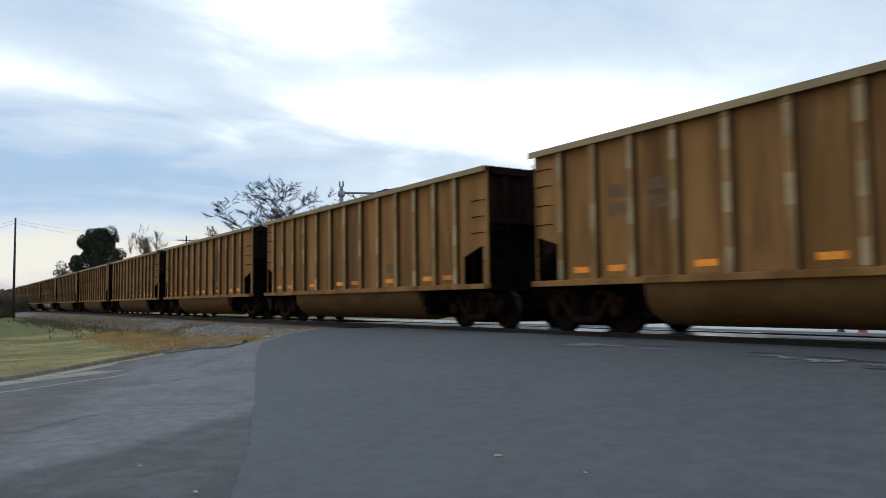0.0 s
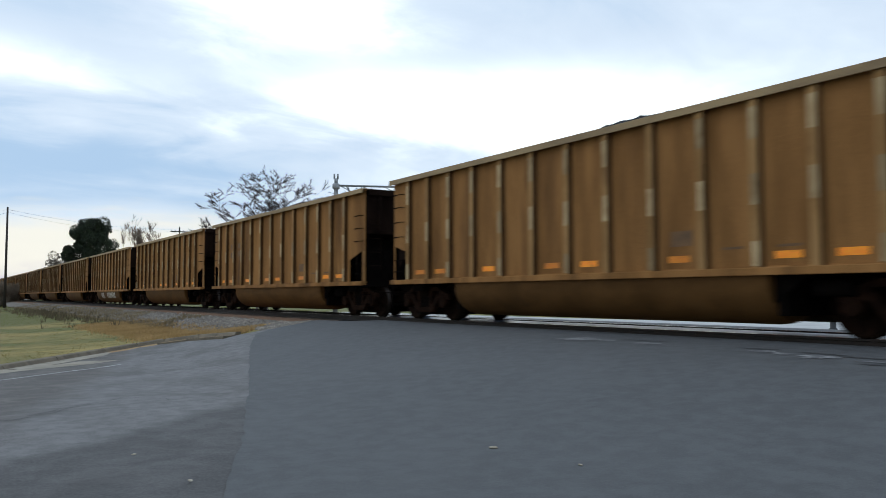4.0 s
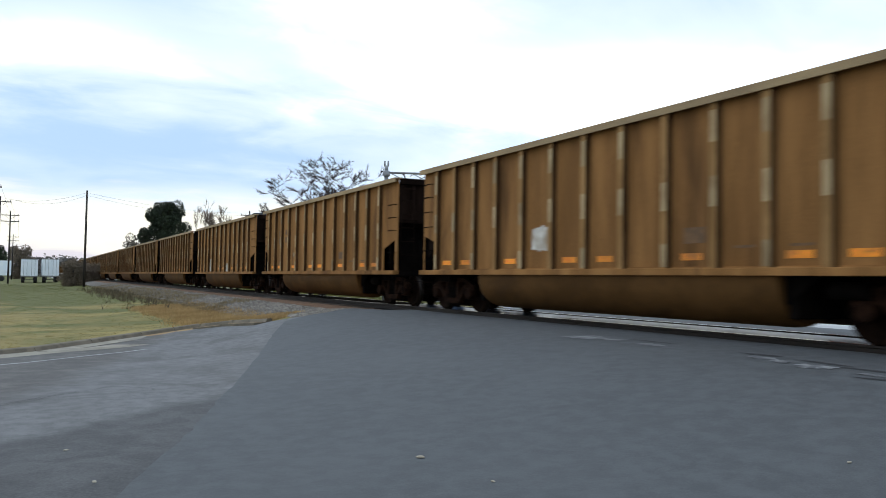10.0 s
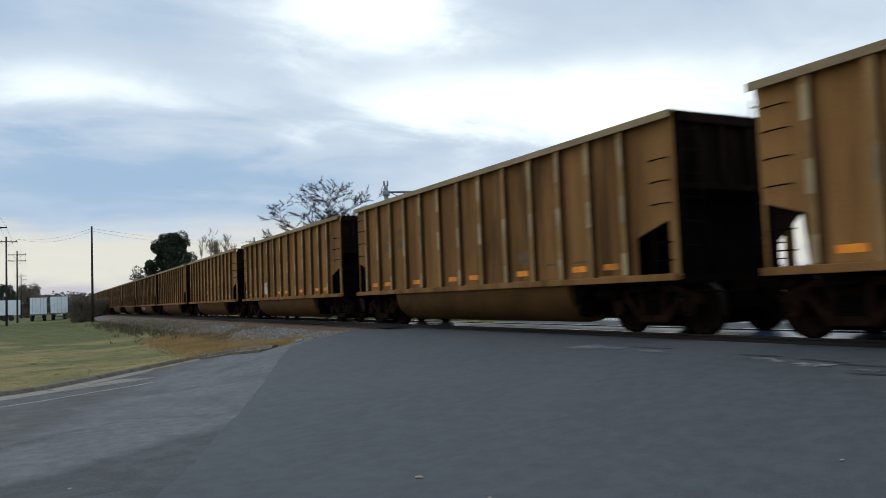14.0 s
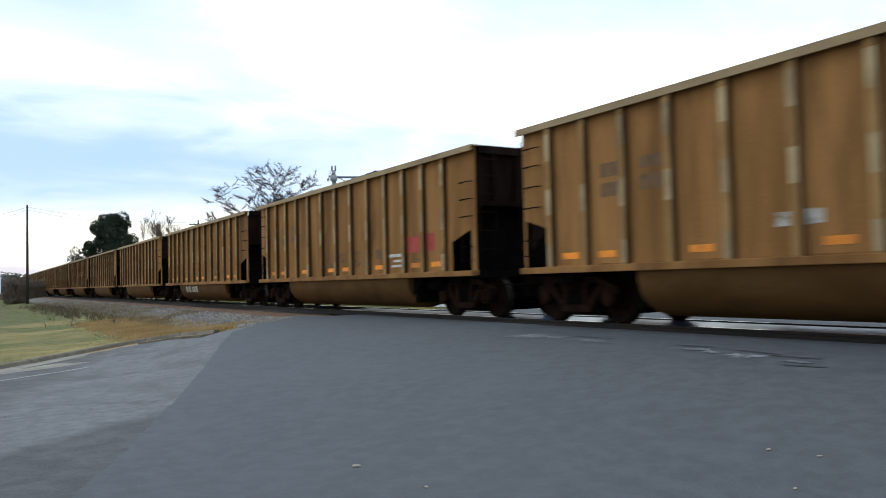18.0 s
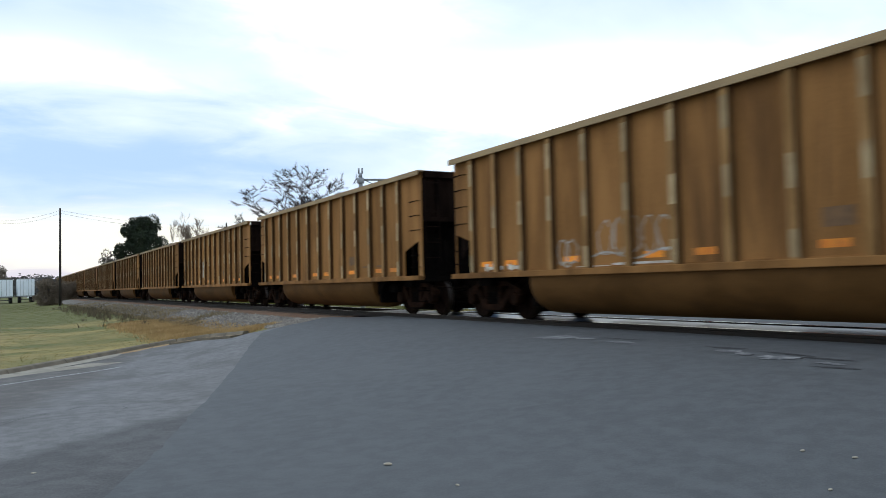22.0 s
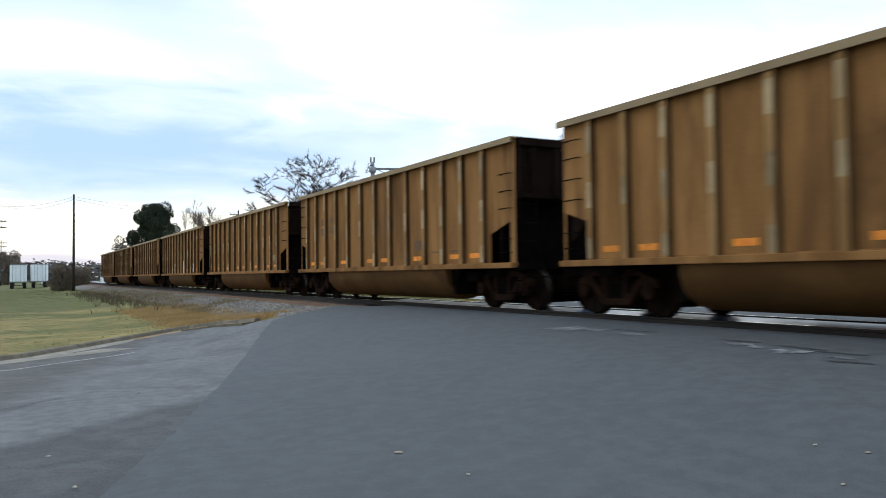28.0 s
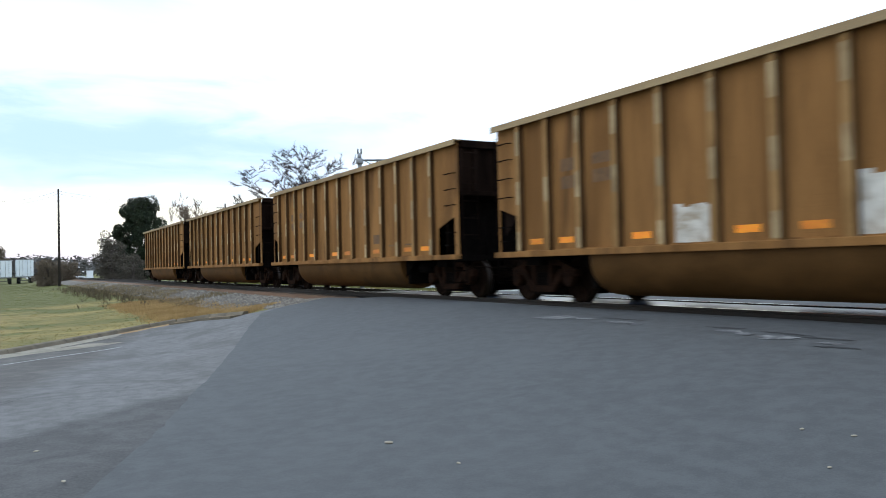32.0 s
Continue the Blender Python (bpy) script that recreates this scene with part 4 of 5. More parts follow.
def scrawl(car, spots, mat, label, depth=None):
    """Sprayed paint on a car's near side: boxes of (x0, x1, z0, z1), broken up into uneven strokes."""
    rng = random.Random(int(spots[0][0] * 100))
    for x0, x1, z0, z1, style in spots:
        bm = B()
        f = -HALF + 0.15 - 0.019
        if style == "letters":
            # half-worn bars in place of lettering, on the tub's curve
            x = x0
            while x < x1 - 0.1:
                w = rng.uniform(0.22, 0.36)
                bars = [(x, x + w, z0, z1)]
                for a, b, lo, hi in bars:
                    lo, hi = lo + rng.uniform(0, 0.03), hi - rng.uniform(0, 0.04)
                    prev = None
                    for i in range(6):
                        z = lo + (hi - lo) * i / 5
                        y = -tub_side(z) - 0.006
                        row = [bm.verts.new((a + rng.uniform(-0.012, 0.012), y, z)), bm.verts.new((b + rng.uniform(-0.012, 0.012), y, z))]
                        if prev:
                            bm.faces.new((prev[0], prev[1], row[1], row[0]))
                        prev = row
                x += w + rng.uniform(0.03, 0.09)
            tagged(part("graffiti", bm, mat, car), label, kind="stuff")
            continue
        if style == "bar":
            box(bm, x0, x1, f, f + 0.003, z0, z1)
        elif style == "block":
            n = 5
            for i in range(n):
                a, b = x0 + (x1 - x0) * i / n, x0 + (x1 - x0) * (i + 1) / n
                d0, d1 = rng.uniform(-0.03, 0.02), rng.uniform(-0.05, 0.03)
                box(bm, a, b + 0.002, f, f + 0.003, z0 + d0, z1 + d1)
        else:
            n = max(2, int((x1 - x0) / 0.34))
            sweep = [(x0 + (x1 - x0) * (i / 10 * 1.15 - 0.1), z0 + (z1 - z0) * (0.06 + 0.10 * math.sin(i * 0.9))) for i in range(11)]
            for (px, pz), (qx, qz) in zip(sweep, sweep[1:]):
                bm.faces.new([bm.verts.new((vx, f - 0.0035, vz)) for vx, vz in ((px, pz), (qx, qz), (qx, qz + 0.035), (px, pz + 0.035))])
            for i in range(n):
                a = x0 + (x1 - x0) * (i + 0.5) / n
                h = (z1 - z0)
                pts = []
                for k in range(9):
                    t = 0.6 + i + 2 * math.pi * k / 8 * rng.uniform(0.92, 1.0)
                    pts.append((a + 0.19 * math.cos(t) * rng.uniform(0.7, 1.2), z0 + h * 0.52 + h * 0.46 * math.sin(t) * rng.uniform(0.8, 1.05)))
                w = rng.uniform(0.022, 0.045)
                for (px, pz), (qx, qz) in zip(pts, pts[1:]):
                    d = Vector((qx - px, qz - pz))
                    if d.length < 1e-4:
                        continue
                    nrm = Vector((-d.y, d.x)).normalized() * w * 0.5
                    e = f - 0.001 * (i % 3)
                    bm.faces.new([bm.verts.new((vx, e, vz)) for vx, vz in ((px - nrm.x, pz - nrm.y), (qx - nrm.x, qz - nrm.y), (qx + nrm.x, qz + nrm.y), (px + nrm.x, pz + nrm.y))])
        tagged(part("graffiti", bm, mat, car), label, kind="stuff")


FIRST = -2                       # cars ahead of the one that stands in view at the start
CARS = {}
CARS[FIRST] = gondola()
for k in range(FIRST + 1, 26):
    CARS[k] = copy_thing(CARS[FIRST], pose(0, CENTRE, 0))
for k, car in CARS.items():
    for child in car.children:
        if child.data in COAL:
            child.data = COAL[HEAPED.get(k, k % 2)]
# on some cars the stencilled data has worn away
for k in (1, 3, 5, 7, 9, 11, 15, 16, 19):
    for child in list(CARS[k].children):
        if child.name.startswith("stencil_mark") and child.data.vertices[0].co.z > 2.0:
            bpy.data.objects.remove(child)

W, RD = M["white_spray"], M["red_spray"]
scrawl(CARS[6], [(5.05, 6.1, 0.50, 0.92, "letters"), (7.2, 10.2, 0.54, 0.93, "letters")], M["dirty_white"], "dirty white painted lettering on the tub")
scrawl(CARS[6], [(10.6, 11.35, 1.30, 1.60, "stroke")], W, "white sprayed scrawl")
scrawl(CARS[6], [(13.0, 13.4, 1.28, 1.70, "block")], M["orange"], "orange sprayed block")
scrawl(CARS[7], [(5.2, 5.75, 1.5, 2.0, "block")], W, "white painted square")
scrawl(CARS[8], [(4.25, 4.65, 1.70, 1.86, "block")], M["chord"], "faint pale smear")
scrawl(CARS[9], [(3.98, 4.52, 1.14, 1.86, "block"), (8.2, 9.0, 1.08, 1.56, "block")], M["dirty_white"], "dirty white painted patch")
scrawl(CARS[9], [(3.92, 4.62, 1.12, 1.88, "stroke"), (8.15, 9.05, 1.05, 1.60, "stroke")], W, "white sprayed graffiti")
scrawl(CARS[11], [(3.97, 4.8, 1.3, 1.8, "block")], W, "pale painted square")
scrawl(CARS[12], [(5.6, 6.3, 1.5, 1.75, "block")], M["dirty_white"], "pale paint smear")
scrawl(CARS[12], [(10.6, 11.3, 1.3, 1.6, "stroke")], W, "white sprayed scrawl")
scrawl(CARS[13], [(10.3, 11.1, 1.52, 1.60, "bar"), (10.6, 11.1, 1.39, 1.45, "bar"), (10.5, 11.1, 1.26, 1.32, "bar")], W, "white painted bars")
scrawl(CARS[13], [(11.3, 12.7, 1.60, 2.0, "block")], RD, "red sprayed block")
scrawl(CARS[13], [(6.2, 6.75, 1.35, 1.75, "stroke"), (7.15, 7.55, 1.48, 1.75, "stroke"), (8.1, 8.65, 1.35, 1.8, "stroke")], M["stencil"], "dark sprayed scrawl")
scrawl(CARS[14], [(4.4, 5.3, 0.6, 0.92, "letters"), (5.6, 6.6, 0.6, 0.92, "letters")], M["dirty_white"], "white paint on the tub")
scrawl(CARS[15], [(3.98, 4.48, 1.14, 1.68, "stroke"), (5.15, 6.95, 1.24, 1.98, "stroke")], M["dirty_white"], "pale outlined graffiti")
scrawl(CARS[15], [(4.5, 5.4, 1.10, 1.135, "bar"), (5.5, 6.9, 1.13, 1.17, "bar"), (1.3, 2.0, 1.14, 1.26, "block"), (2.2, 2.65, 1.14, 1.26, "block")], W, "white sprayed underline")
scrawl(CARS[17], [(5.08, 5.42, 1.5, 2.35, "block")], M["dirty_white"], "white paint splash")
scrawl(CARS[21], [(12.38, 12.76, 1.50, 1.74, "block")], M["chord"], "faint pale paint smear")
scrawl(CARS[22], [(5.1, 5.9, 1.12, 1.72, "block"), (8.2, 9.15, 1.1, 1.92, "block"), (11.42, 12.02, 1.18, 1.68, "block")], W, "white painted squares")


def travelled(t):
    """Metres that the train has gone since the start; it gathers speed."""
    return 10.6394 * t + 0.007344 * t * t + 0.00021614 * t ** 3


def motions():
    times = [i * 0.5 for i in range(65)]
    for k, car in CARS.items():
        start = -13.197 - LENGTH * k
        walk(car, [(t, pose(start + travelled(t), CENTRE, 0)) for t in times])
    first = {}
    for car in CARS.values():
        for truck in car.children:
            if not truck.name.startswith("truck"):
                continue
            for ob in truck.children:
                if not ob.name.startswith("wheelset"):
                    continue
                a = round(ob.matrix_basis.translation.x, 2)
                if a not in first:
                    first[a] = ob
                    walk(ob, [(i / FPS, pose(a, 0, WHEEL_R, 0, math.degrees(travelled(i / FPS) / WHEEL_R), 0)) for i in range(32 * FPS + 1)])
                else:
                    ob.rotation_mode = "QUATERNION"
                    keys = ob.animation_data_create()
                    keys.action = first[a].animation_data.action
                    keys.action_slot = first[a].animation_data.action_slot

# ---- grass and litter ----


def tufts(name, count, place, size, mat, label, seed, blades=4, lean=0.5):
    """Thin upright blades, in tufts, over a stretch of land."""
    rng = random.Random(seed)
    verts, faces = [], []
    made = 0
    while made < count:
        spot = place(rng)
        if spot is None:
            continue
        made += 1
        x, y = spot
        z = max(height(x, y), bed(y - CENTRE) + LOW if abs(y - CENTRE) < 5 else -9)
        far = max(1.0, math.hypot(x, y) / 30)
        for _ in range(blades):
            a, h = rng.uniform(0, 6.28), size * rng.uniform(0.5, 1.3)
            w = 0.012 * far * rng.uniform(0.8, 1.6)
            bx, by = x + rng.uniform(-0.09, 0.09) * far, y + rng.uniform(-0.09, 0.09) * far
            dx, dy = math.cos(a) * w, math.sin(a) * w
            lx, ly = rng.uniform(-lean, lean) * h, rng.uniform(-lean, lean) * h
            k = len(verts)
            verts += [(bx - dx, by - dy, z - 0.01), (bx + dx, by + dy, z - 0.01), (bx + lx, by + ly, z + h)]
            faces.append((k, k + 1, k + 2))
    ob = lists(name, verts, faces, mat)
    return tagged(ob, label, "grass", kind="stuff")


def off_road(x, y):
    """True on the verge side of the kerb."""
    for (ax, ay), (bx, by) in zip(KERB, KERB[1:]):
        if ay <= y <= by:
            return x < ax + (bx - ax) * (y - ay) / (by - ay) - 0.22
    return x < -20.7 - (y - 5.55) * 0.9


def lawn(rng):
    x = -16 - 113 * rng.random() ** 2.0
    y = rng.uniform(-16 - 0.05 * abs(x), 6.6)
    return (x, y) if off_road(x, y) else None


def orange_strip(rng):
    x = -20.8 - 18 * rng.random() ** 1.5
    y = rng.uniform(4.2, 6.9) + rng.gauss(0, 0.25)
    return (x, y) if off_road(x, y) else None


def weed_patch(rng):
    x = rng.gauss(-58, 14)
    y = 5.6 + rng.gauss(0, 0.7)
    return (x, y) if x < -34 else None


def kerb_edge(rng):
    i = rng.randrange(len(KERB) - 1)
    (ax, ay), (bx, by) = KERB[i], KERB[i + 1]
    u = rng.random()
    x, y = ax + (bx - ax) * u - rng.uniform(0.22, 0.5), ay + (by - ay) * u + rng.uniform(0, 0.1)
    return (x, y)


tufts("lawn_grass", 22000, lawn, 0.022, M["grass"], "short dry winter grass, tan with green patches", 11, 4, 1.3)
tufts("dead_grass", 7000, orange_strip, 0.085, M["straw"], "rust-orange dead grass along the ballast", 12)


def shoulder(rng):
    x = -31 - 60 * rng.random() ** 1.3
    y = rng.uniform(6.0, 8.3)
    return (x, y) if noise.noise((x * 0.25, y * 0.6, 4.0)) > -0.25 + (y - 7.0) * 0.25 + (x + 40) * 0.02 * (x > -40) else None


tufts("shoulder_grass", 6000, shoulder, 0.10, M["straw_dull"], "dull tan dead grass over the ballast shoulder", 16)
tufts("weeds", 420, weed_patch, 0.22, M["weed"], "dark dead weeds beside the ballast", 13, 5, 0.35)
tufts("kerb_grass", 2200, kerb_edge, 0.09, M["weed"], "dead grass overhanging the kerb", 14)


def far_side_grass(rng):
    x = -26 - 70 * rng.random() ** 1.5
    return (x, rng.uniform(14.6, 26))


tufts("far_grass", 7000, far_side_grass, 0.10, M["grass"], "grass beyond the track", 15)

# ---- road beyond the track, marks and litter ----
approach = strip("road_approach", [(-23.4, 11.72), (-24.2, 14.0), (-25.0, 16.2)], [(42.0, 11.72), (42.0, 14.0), (42.0, 16.2)], 0.05, M["asphalt_new"], 12, 30)
tagged(approach, "dark asphalt apron on the far side of the crossing", "road", kind="structure")
beyond = strip("road_beyond", [(-25.0, 16.2), (-28.0, 22.0), (-60.0, 26.0)], [(42.0, 16.2), (42.0, 24.0), (42.0, 38.0)], 0.05, M["far_concrete"], 30, 30)
tagged(beyond, "pale concrete street beyond the track", "road", kind="structure")


def blot(name, spots, mat, lift, label, category):
    """Worn, ragged flakes of paint on the road."""
    rng = random.Random(len(spots) * 7)
    top = thing(name, pose(0, 0, 0), label, category)
    for x, y, lx, ly, turn in spots:
        bm = B()
        c, s = math.cos(radians(turn)), math.sin(radians(turn))
        n = 18
        ring = []
        for k in range(n):
            a = 2 * math.pi * k / n
            r = rng.uniform(0.55, 1.1)
            px, py = lx * r * math.cos(a), ly * r * math.sin(a)
            qx, qy = x + c * px - s * py, y + s * px + c * py
            ring.append(bm.verts.new((qx, qy, height(qx, qy) + lift)))
        bm.faces.new(ring)
        part("flake", bm, mat, top)
    return top


blot("worn_stop_line", [(-10.15, 7.90, 0.44, 0.30, 12), (-9.55, 8.00, 0.28, 0.16, 10), (-8.68, 7.90, 0.30, 0.16, 8), (-8.25, 7.82, 0.16, 0.10, 0), (-6.68, 7.88, 0.26, 0.14, -5), (-6.36, 7.76, 0.2, 0.10, -20),
                        (-5.82, 7.68, 0.26, 0.20, 6), (-5.1, 7.58, 0.2, 0.07, -4)], M["road_paint"], 0.051, "worn white paint flakes of a stop line", "road marking")
blot("broken_edge", [(-6.9, 8.12, 0.34, 0.07, 6), (-6.0, 8.02, 0.45, 0.06, -4), (-5.3, 7.86, 0.40, 0.05, 3), (-9.0, 8.25, 0.6, 0.05, 2), (-4.9, 7.38, 0.3, 0.05, 8)],
     M["crack"], 0.050, "dark broken seams in the asphalt before the rail", "road seam")
strip_line = strip("edge_line", ragged([(-14.2, -1.70), (-15.65, 0.02), (-16.9, 1.12), (-17.95, 2.25)], 0.5, 0.012), [(-14.26, -1.74), (-15.73, -0.03), (-16.99, 1.07), (-18.05, 2.22)], 0.035, M["edge_paint"], 40, 1)
tagged(strip_line, "worn white edge line along the kerb", "road marking", kind="structure")
gutter_edge = strip("gutter_apron", [(-15.5, -2.2), (-16.45, -0.80), (-18.02, 0.72), (-19.22, 2.45)], [(-15.95, -2.45), (-16.95, -1.05), (-18.25, 0.42), (-19.75, 1.72)], 0.035, M["gutter"], 30, 2)
tagged(gutter_edge, "pale concrete apron along the gutter", "gutter", kind="structure")


bar = strip("stop_bar", ragged([(-9.76, -0.57), (-9.9, -1.6), (-10.0, -3.4)], 0.2, 0.012), [(-9.18, -0.70), (-9.25, -1.6), (-9.35, -3.4)], 0.035, M["edge_paint"], 16, 3)
tagged(bar, "white painted bar across the old lane", "road marking", kind="structure")


def litter():
    rng = random.Random(3)
    bits = [(-5.53, 2.65, 0.034, "pebble"), (-3.44, 4.8, 0.02, "pebble"), (-3.1, 4.86, 0.02, "pebble"), (-2.87, 4.26, 0.018, "pebble"), (-7.07, 0.24, 0.02, "pebble"), (-5.93, 0.37, 0.022, "pebble"), (-4.66, 2.77, 0.02, "pebble")]
    for x, y, r, name in bits:
        r *= 0.68
        bm = B()
        bmesh.ops.create_icosphere(bm, subdivisions=2, radius=r)
        for v in bm.verts:
            v.co.x *= 1.7
            v.co.z *= 0.45
            v.co *= 1 + 0.25 * noise.noise(v.co * 30 + Vector((x, y, 0)))
        ob = part(name, bm, M["gravel_bit"], None)
        ob.matrix_basis = pose(x, y, height(x, y) + 0.045 + r * 0.35, 0, 0, rng.uniform(0, 180))
        tagged(ob, "small pale pebble lying on the asphalt", "pebble", "pebbles on the road")
    verts, faces = [], []
    for _ in range(900):
        x, y = rng.gauss(-5.42, 0.10), rng.gauss(0.06, 0.045)
        y += (x + 5.42) * 0.75
        z = height(x, y) + 0.034 + rng.uniform(0, 0.012)
        a, r = rng.uniform(0, 6.28), rng.uniform(0.010, 0.026)
        k = len(verts)
        verts += [(x + r * math.cos(a), y + r * math.sin(a), z), (x + r * math.cos(a + 2), y + r * math.sin(a + 2), z + 0.004), (x + r * math.cos(a + 4), y + r * math.sin(a + 4), z + 0.002)]
        faces.append((k, k + 1, k + 2))
    tagged(lists("leaf_litter", verts, faces, M["leaf_litter"]), "small heap of tan leaf litter on old asphalt", "litter", kind="stuff")


litter()


def cracks():
    """Tarred cracks wandering over the old asphalt."""
    rng = random.Random(17)
    verts, faces = [], []
    for _ in range(4):
        x, y = rng.uniform(-17, -5), 0.0
        seam = 5.84 - 0.372 * (x + 19.9)
        y = seam - rng.uniform(0.3, 5.5)
        a = rng.choice((0.0, 1.57, 2.8)) + rng.uniform(-0.5, 0.5)
        prev = None
        for i in range(rng.randint(8, 26)):
            a += rng.gauss(0, 0.35)
            x, y = x + 0.14 * math.cos(a), y + 0.14 * math.sin(a)
            if y > 5.84 - 0.372 * (x + 19.9) - 0.15 or off_road(x - 0.6, y):
                break
            w = rng.uniform(0.003, 0.007)
            nx, ny = -math.sin(a) * w, math.cos(a) * w
            z = height(x, y) + 0.036
            verts += [(x - nx, y - ny, z), (x + nx, y + ny, z)]
            if prev is not None:
                k = len(verts) - 2
                faces.append((prev, prev + 1, k + 1, k))
            prev = len(verts) - 2
    tagged(lists("road_cracks", verts, faces, M["crack"]), "dark wandering cracks in the old asphalt", "cracks", kind="stuff")


cracks()

# ---- poles, wires, signal mast ----


def utility_pole(x, y, top, arms=1, box_on=False, label="tall dark wooden utility pole"):
    z0 = height(x, y) - 0.3
    pole = thing("utility_pole", pose(x, y, 0, 0, 0, 0) if abs(x) > 60 else pose(x, y - 0.16, 0, -0.9), label, "utility pole", "utility poles")
    bm = B()
    rod(bm, (0, 0, z0), (0, 0, top), 0.15, 10, 0.095)
    part("shaft", bm, M["pole_wood"], pole)
    for n in range(arms):
        z = top - 0.65 - 0.95 * n
        bm = B()
        box(bm, -0.06, 0.06, -1.25, 1.25, z - 0.06, z + 0.06, 0, 0.01)
        rod(bm, (0.05, -0.8, z), (0.05, 0, z - 0.7), 0.02, 5)
        rod(bm, (0.05, 0.8, z), (0.05, 0, z - 0.7), 0.02, 5)
        arm = part("crossarm", bm, M["pole_wood"], pole)
        for yy in (-1.15, -0.55, 0.55, 1.15):
            bm = B()
            spun(bm, [(0.02, 0), (0.05, 0.05), (0.03, 0.09), (0.05, 0.13), (0.02, 0.18)], (0, yy, z + 0.06), "Z", 8)
            part("insulator", bm, M["grey_box"], arm)
    if box_on:
        bm = B()
        spun(bm, [(0.20, 0), (0.24, 0.04), (0.24, 0.75), (0.14, 0.84)], (0.12, 0.34, top - 2.7), "Z", 14)
        part("transformer", bm, M["grey_box"], pole, "grey transformer can")
    return pole


def wire(points, sag, r=0.009):
    """One continuous sagging line through its supports."""
    line = []
    for n, (a, b) in enumerate(zip(points, points[1:])):
        for i in range(1 if n else 0, 13):
            u = i / 12
            line.append(Vector(a).lerp(Vector(b), u) - Vector((0, 0, sag * 4 * u * (1 - u))))
    verts, faces = [], []
    for i, p in enumerate(line):
        d = (line[min(i + 1, len(line) - 1)] - line[max(i - 1, 0)]).normalized()
        m = d.to_track_quat("Z", "Y").to_matrix()
        verts += [tuple(p + m @ Vector((r * math.cos(k * 1.571), r * math.sin(k * 1.571), 0))) for k in range(4)]
        if i:
            b = 4 * i
            faces += [(b - 4 + k, b - 4 + (k + 1) % 4, b + (k + 1) % 4, b + k) for k in range(4)]
    ob = lists("overhead_wire", verts, faces, M["wire"])
    return tagged(ob, "thin black overhead wire between poles", "wire", "overhead wires")


utility_pole(-96.0, 5.43, 10.25, 0, label="tall plain wooden utility pole on the verge")
utility_pole(-113.0, 28.0, 10.4, 1)
ROW = [(-46.0, -3.87, 9.45, 1, False), (-94.0, -4.1, 10.5, 1, True), (-113.0, -3.55, 10.5, 1, False), (-139.0, -2.9, 10.5, 2, False), (-222.0, -3.8, 10.5, 2, False), (-300.0, -4.0, 10.5, 1, False)]
for x, y, z, n, tb in ROW:
    utility_pole(x, y, z, n, tb, "wooden utility pole with crossarm")
wire([(-113, -3.0, 10.25), (-96, 5.43, 10.0), (-113, 28, 10.1)], 0.6)
wire([(-113, -2.4, 10.25), (-96, 5.43, 9.7), (-113, 28, 9.8)], 0.8)
for dy in (-1.15, 0.55, 1.15):
    wire([(x, y + dy, z - 0.45) for x, y, z, n, tb in ROW], 0.6)


def signal_mast():
    """A cantilever crossing signal behind the train: mast, twin arm pipes and top fittings."""
    x, y = -35.3, 15.4
    top = thing("signal_mast", pose(x, y, 0, 0, 0, 0), "grey galvanised crossing signal mast with cantilever arm", "signal mast")
    bm = B()
    rod(bm, (0, 0, height(x, y) - 0.1), (0, 0, 6.2), 0.115, 12, 0.10)
    spun(bm, [(0.28, 0), (0.28, 0.05), (0.16, 0.12)], (0, 0, height(x, y)), "Z", 12)
    part("mast", bm, M["galvanised"], top)
    bm = B()
    spun(bm, [(0.15, 0), (0.18, 0.04), (0.18, 0.24), (0.14, 0.28)], (0, 0, 5.92), "Z", 12)
    part("collar", bm, M["grey_box"], top)
    bm = B()
    rod(bm, (0, 0, 6.2), (0, 0, 6.45), 0.09, 10)
    for s in (-1, 1):
        rod(bm, (0.05 * s, 0.07 * s, 6.42), (0.05 * s, 0.07 * s, 6.68), 0.045, 8)
    part("finial", bm, M["grey_box"], top)
    for dz in (0.0, -0.55):
        bm = B()
        rod(bm, (0.1, 0.15, 6.1 + dz), (2.6, 6.2, 6.1 + dz), 0.05, 8)
        part("arm_pipe", bm, M["galvanised"], top)
    bm = B()
    for i in range(7):
        u, w = i / 6, (i + (1 if i < 6 else 0)) / 6
        rod(bm, (0.1 + 2.5 * u, 0.15 + 6.05 * u, 6.1), (0.1 + 2.5 * w, 0.15 + 6.05 * w, 5.55), 0.022, 6)
    part("lattice", bm, M["galvanised"], top)
    for u in (0.5, 0.95):
        bm = B()
        c = Vector((0.1 + 2.5 * u, 0.15 + 6.05 * u, 5.1))
        rod(bm, c + Vector((0, 0, 0.5)), c, 0.03, 6)
        box(bm, c.x - 0.1, c.x + 0.1, c.y - 0.45, c.y + 0.45, c.z - 0.08, c.z + 0.02, 0, 0.01)
        for s in (-0.38, 0.38):
            spun(bm, [(0.25, 0), (0.25, 0.02)], (c.x, c.y + s, c.z - 0.2), "Y", 14)
        part("flasher", bm, M["black_metal"], top)
    return top


signal_mast()


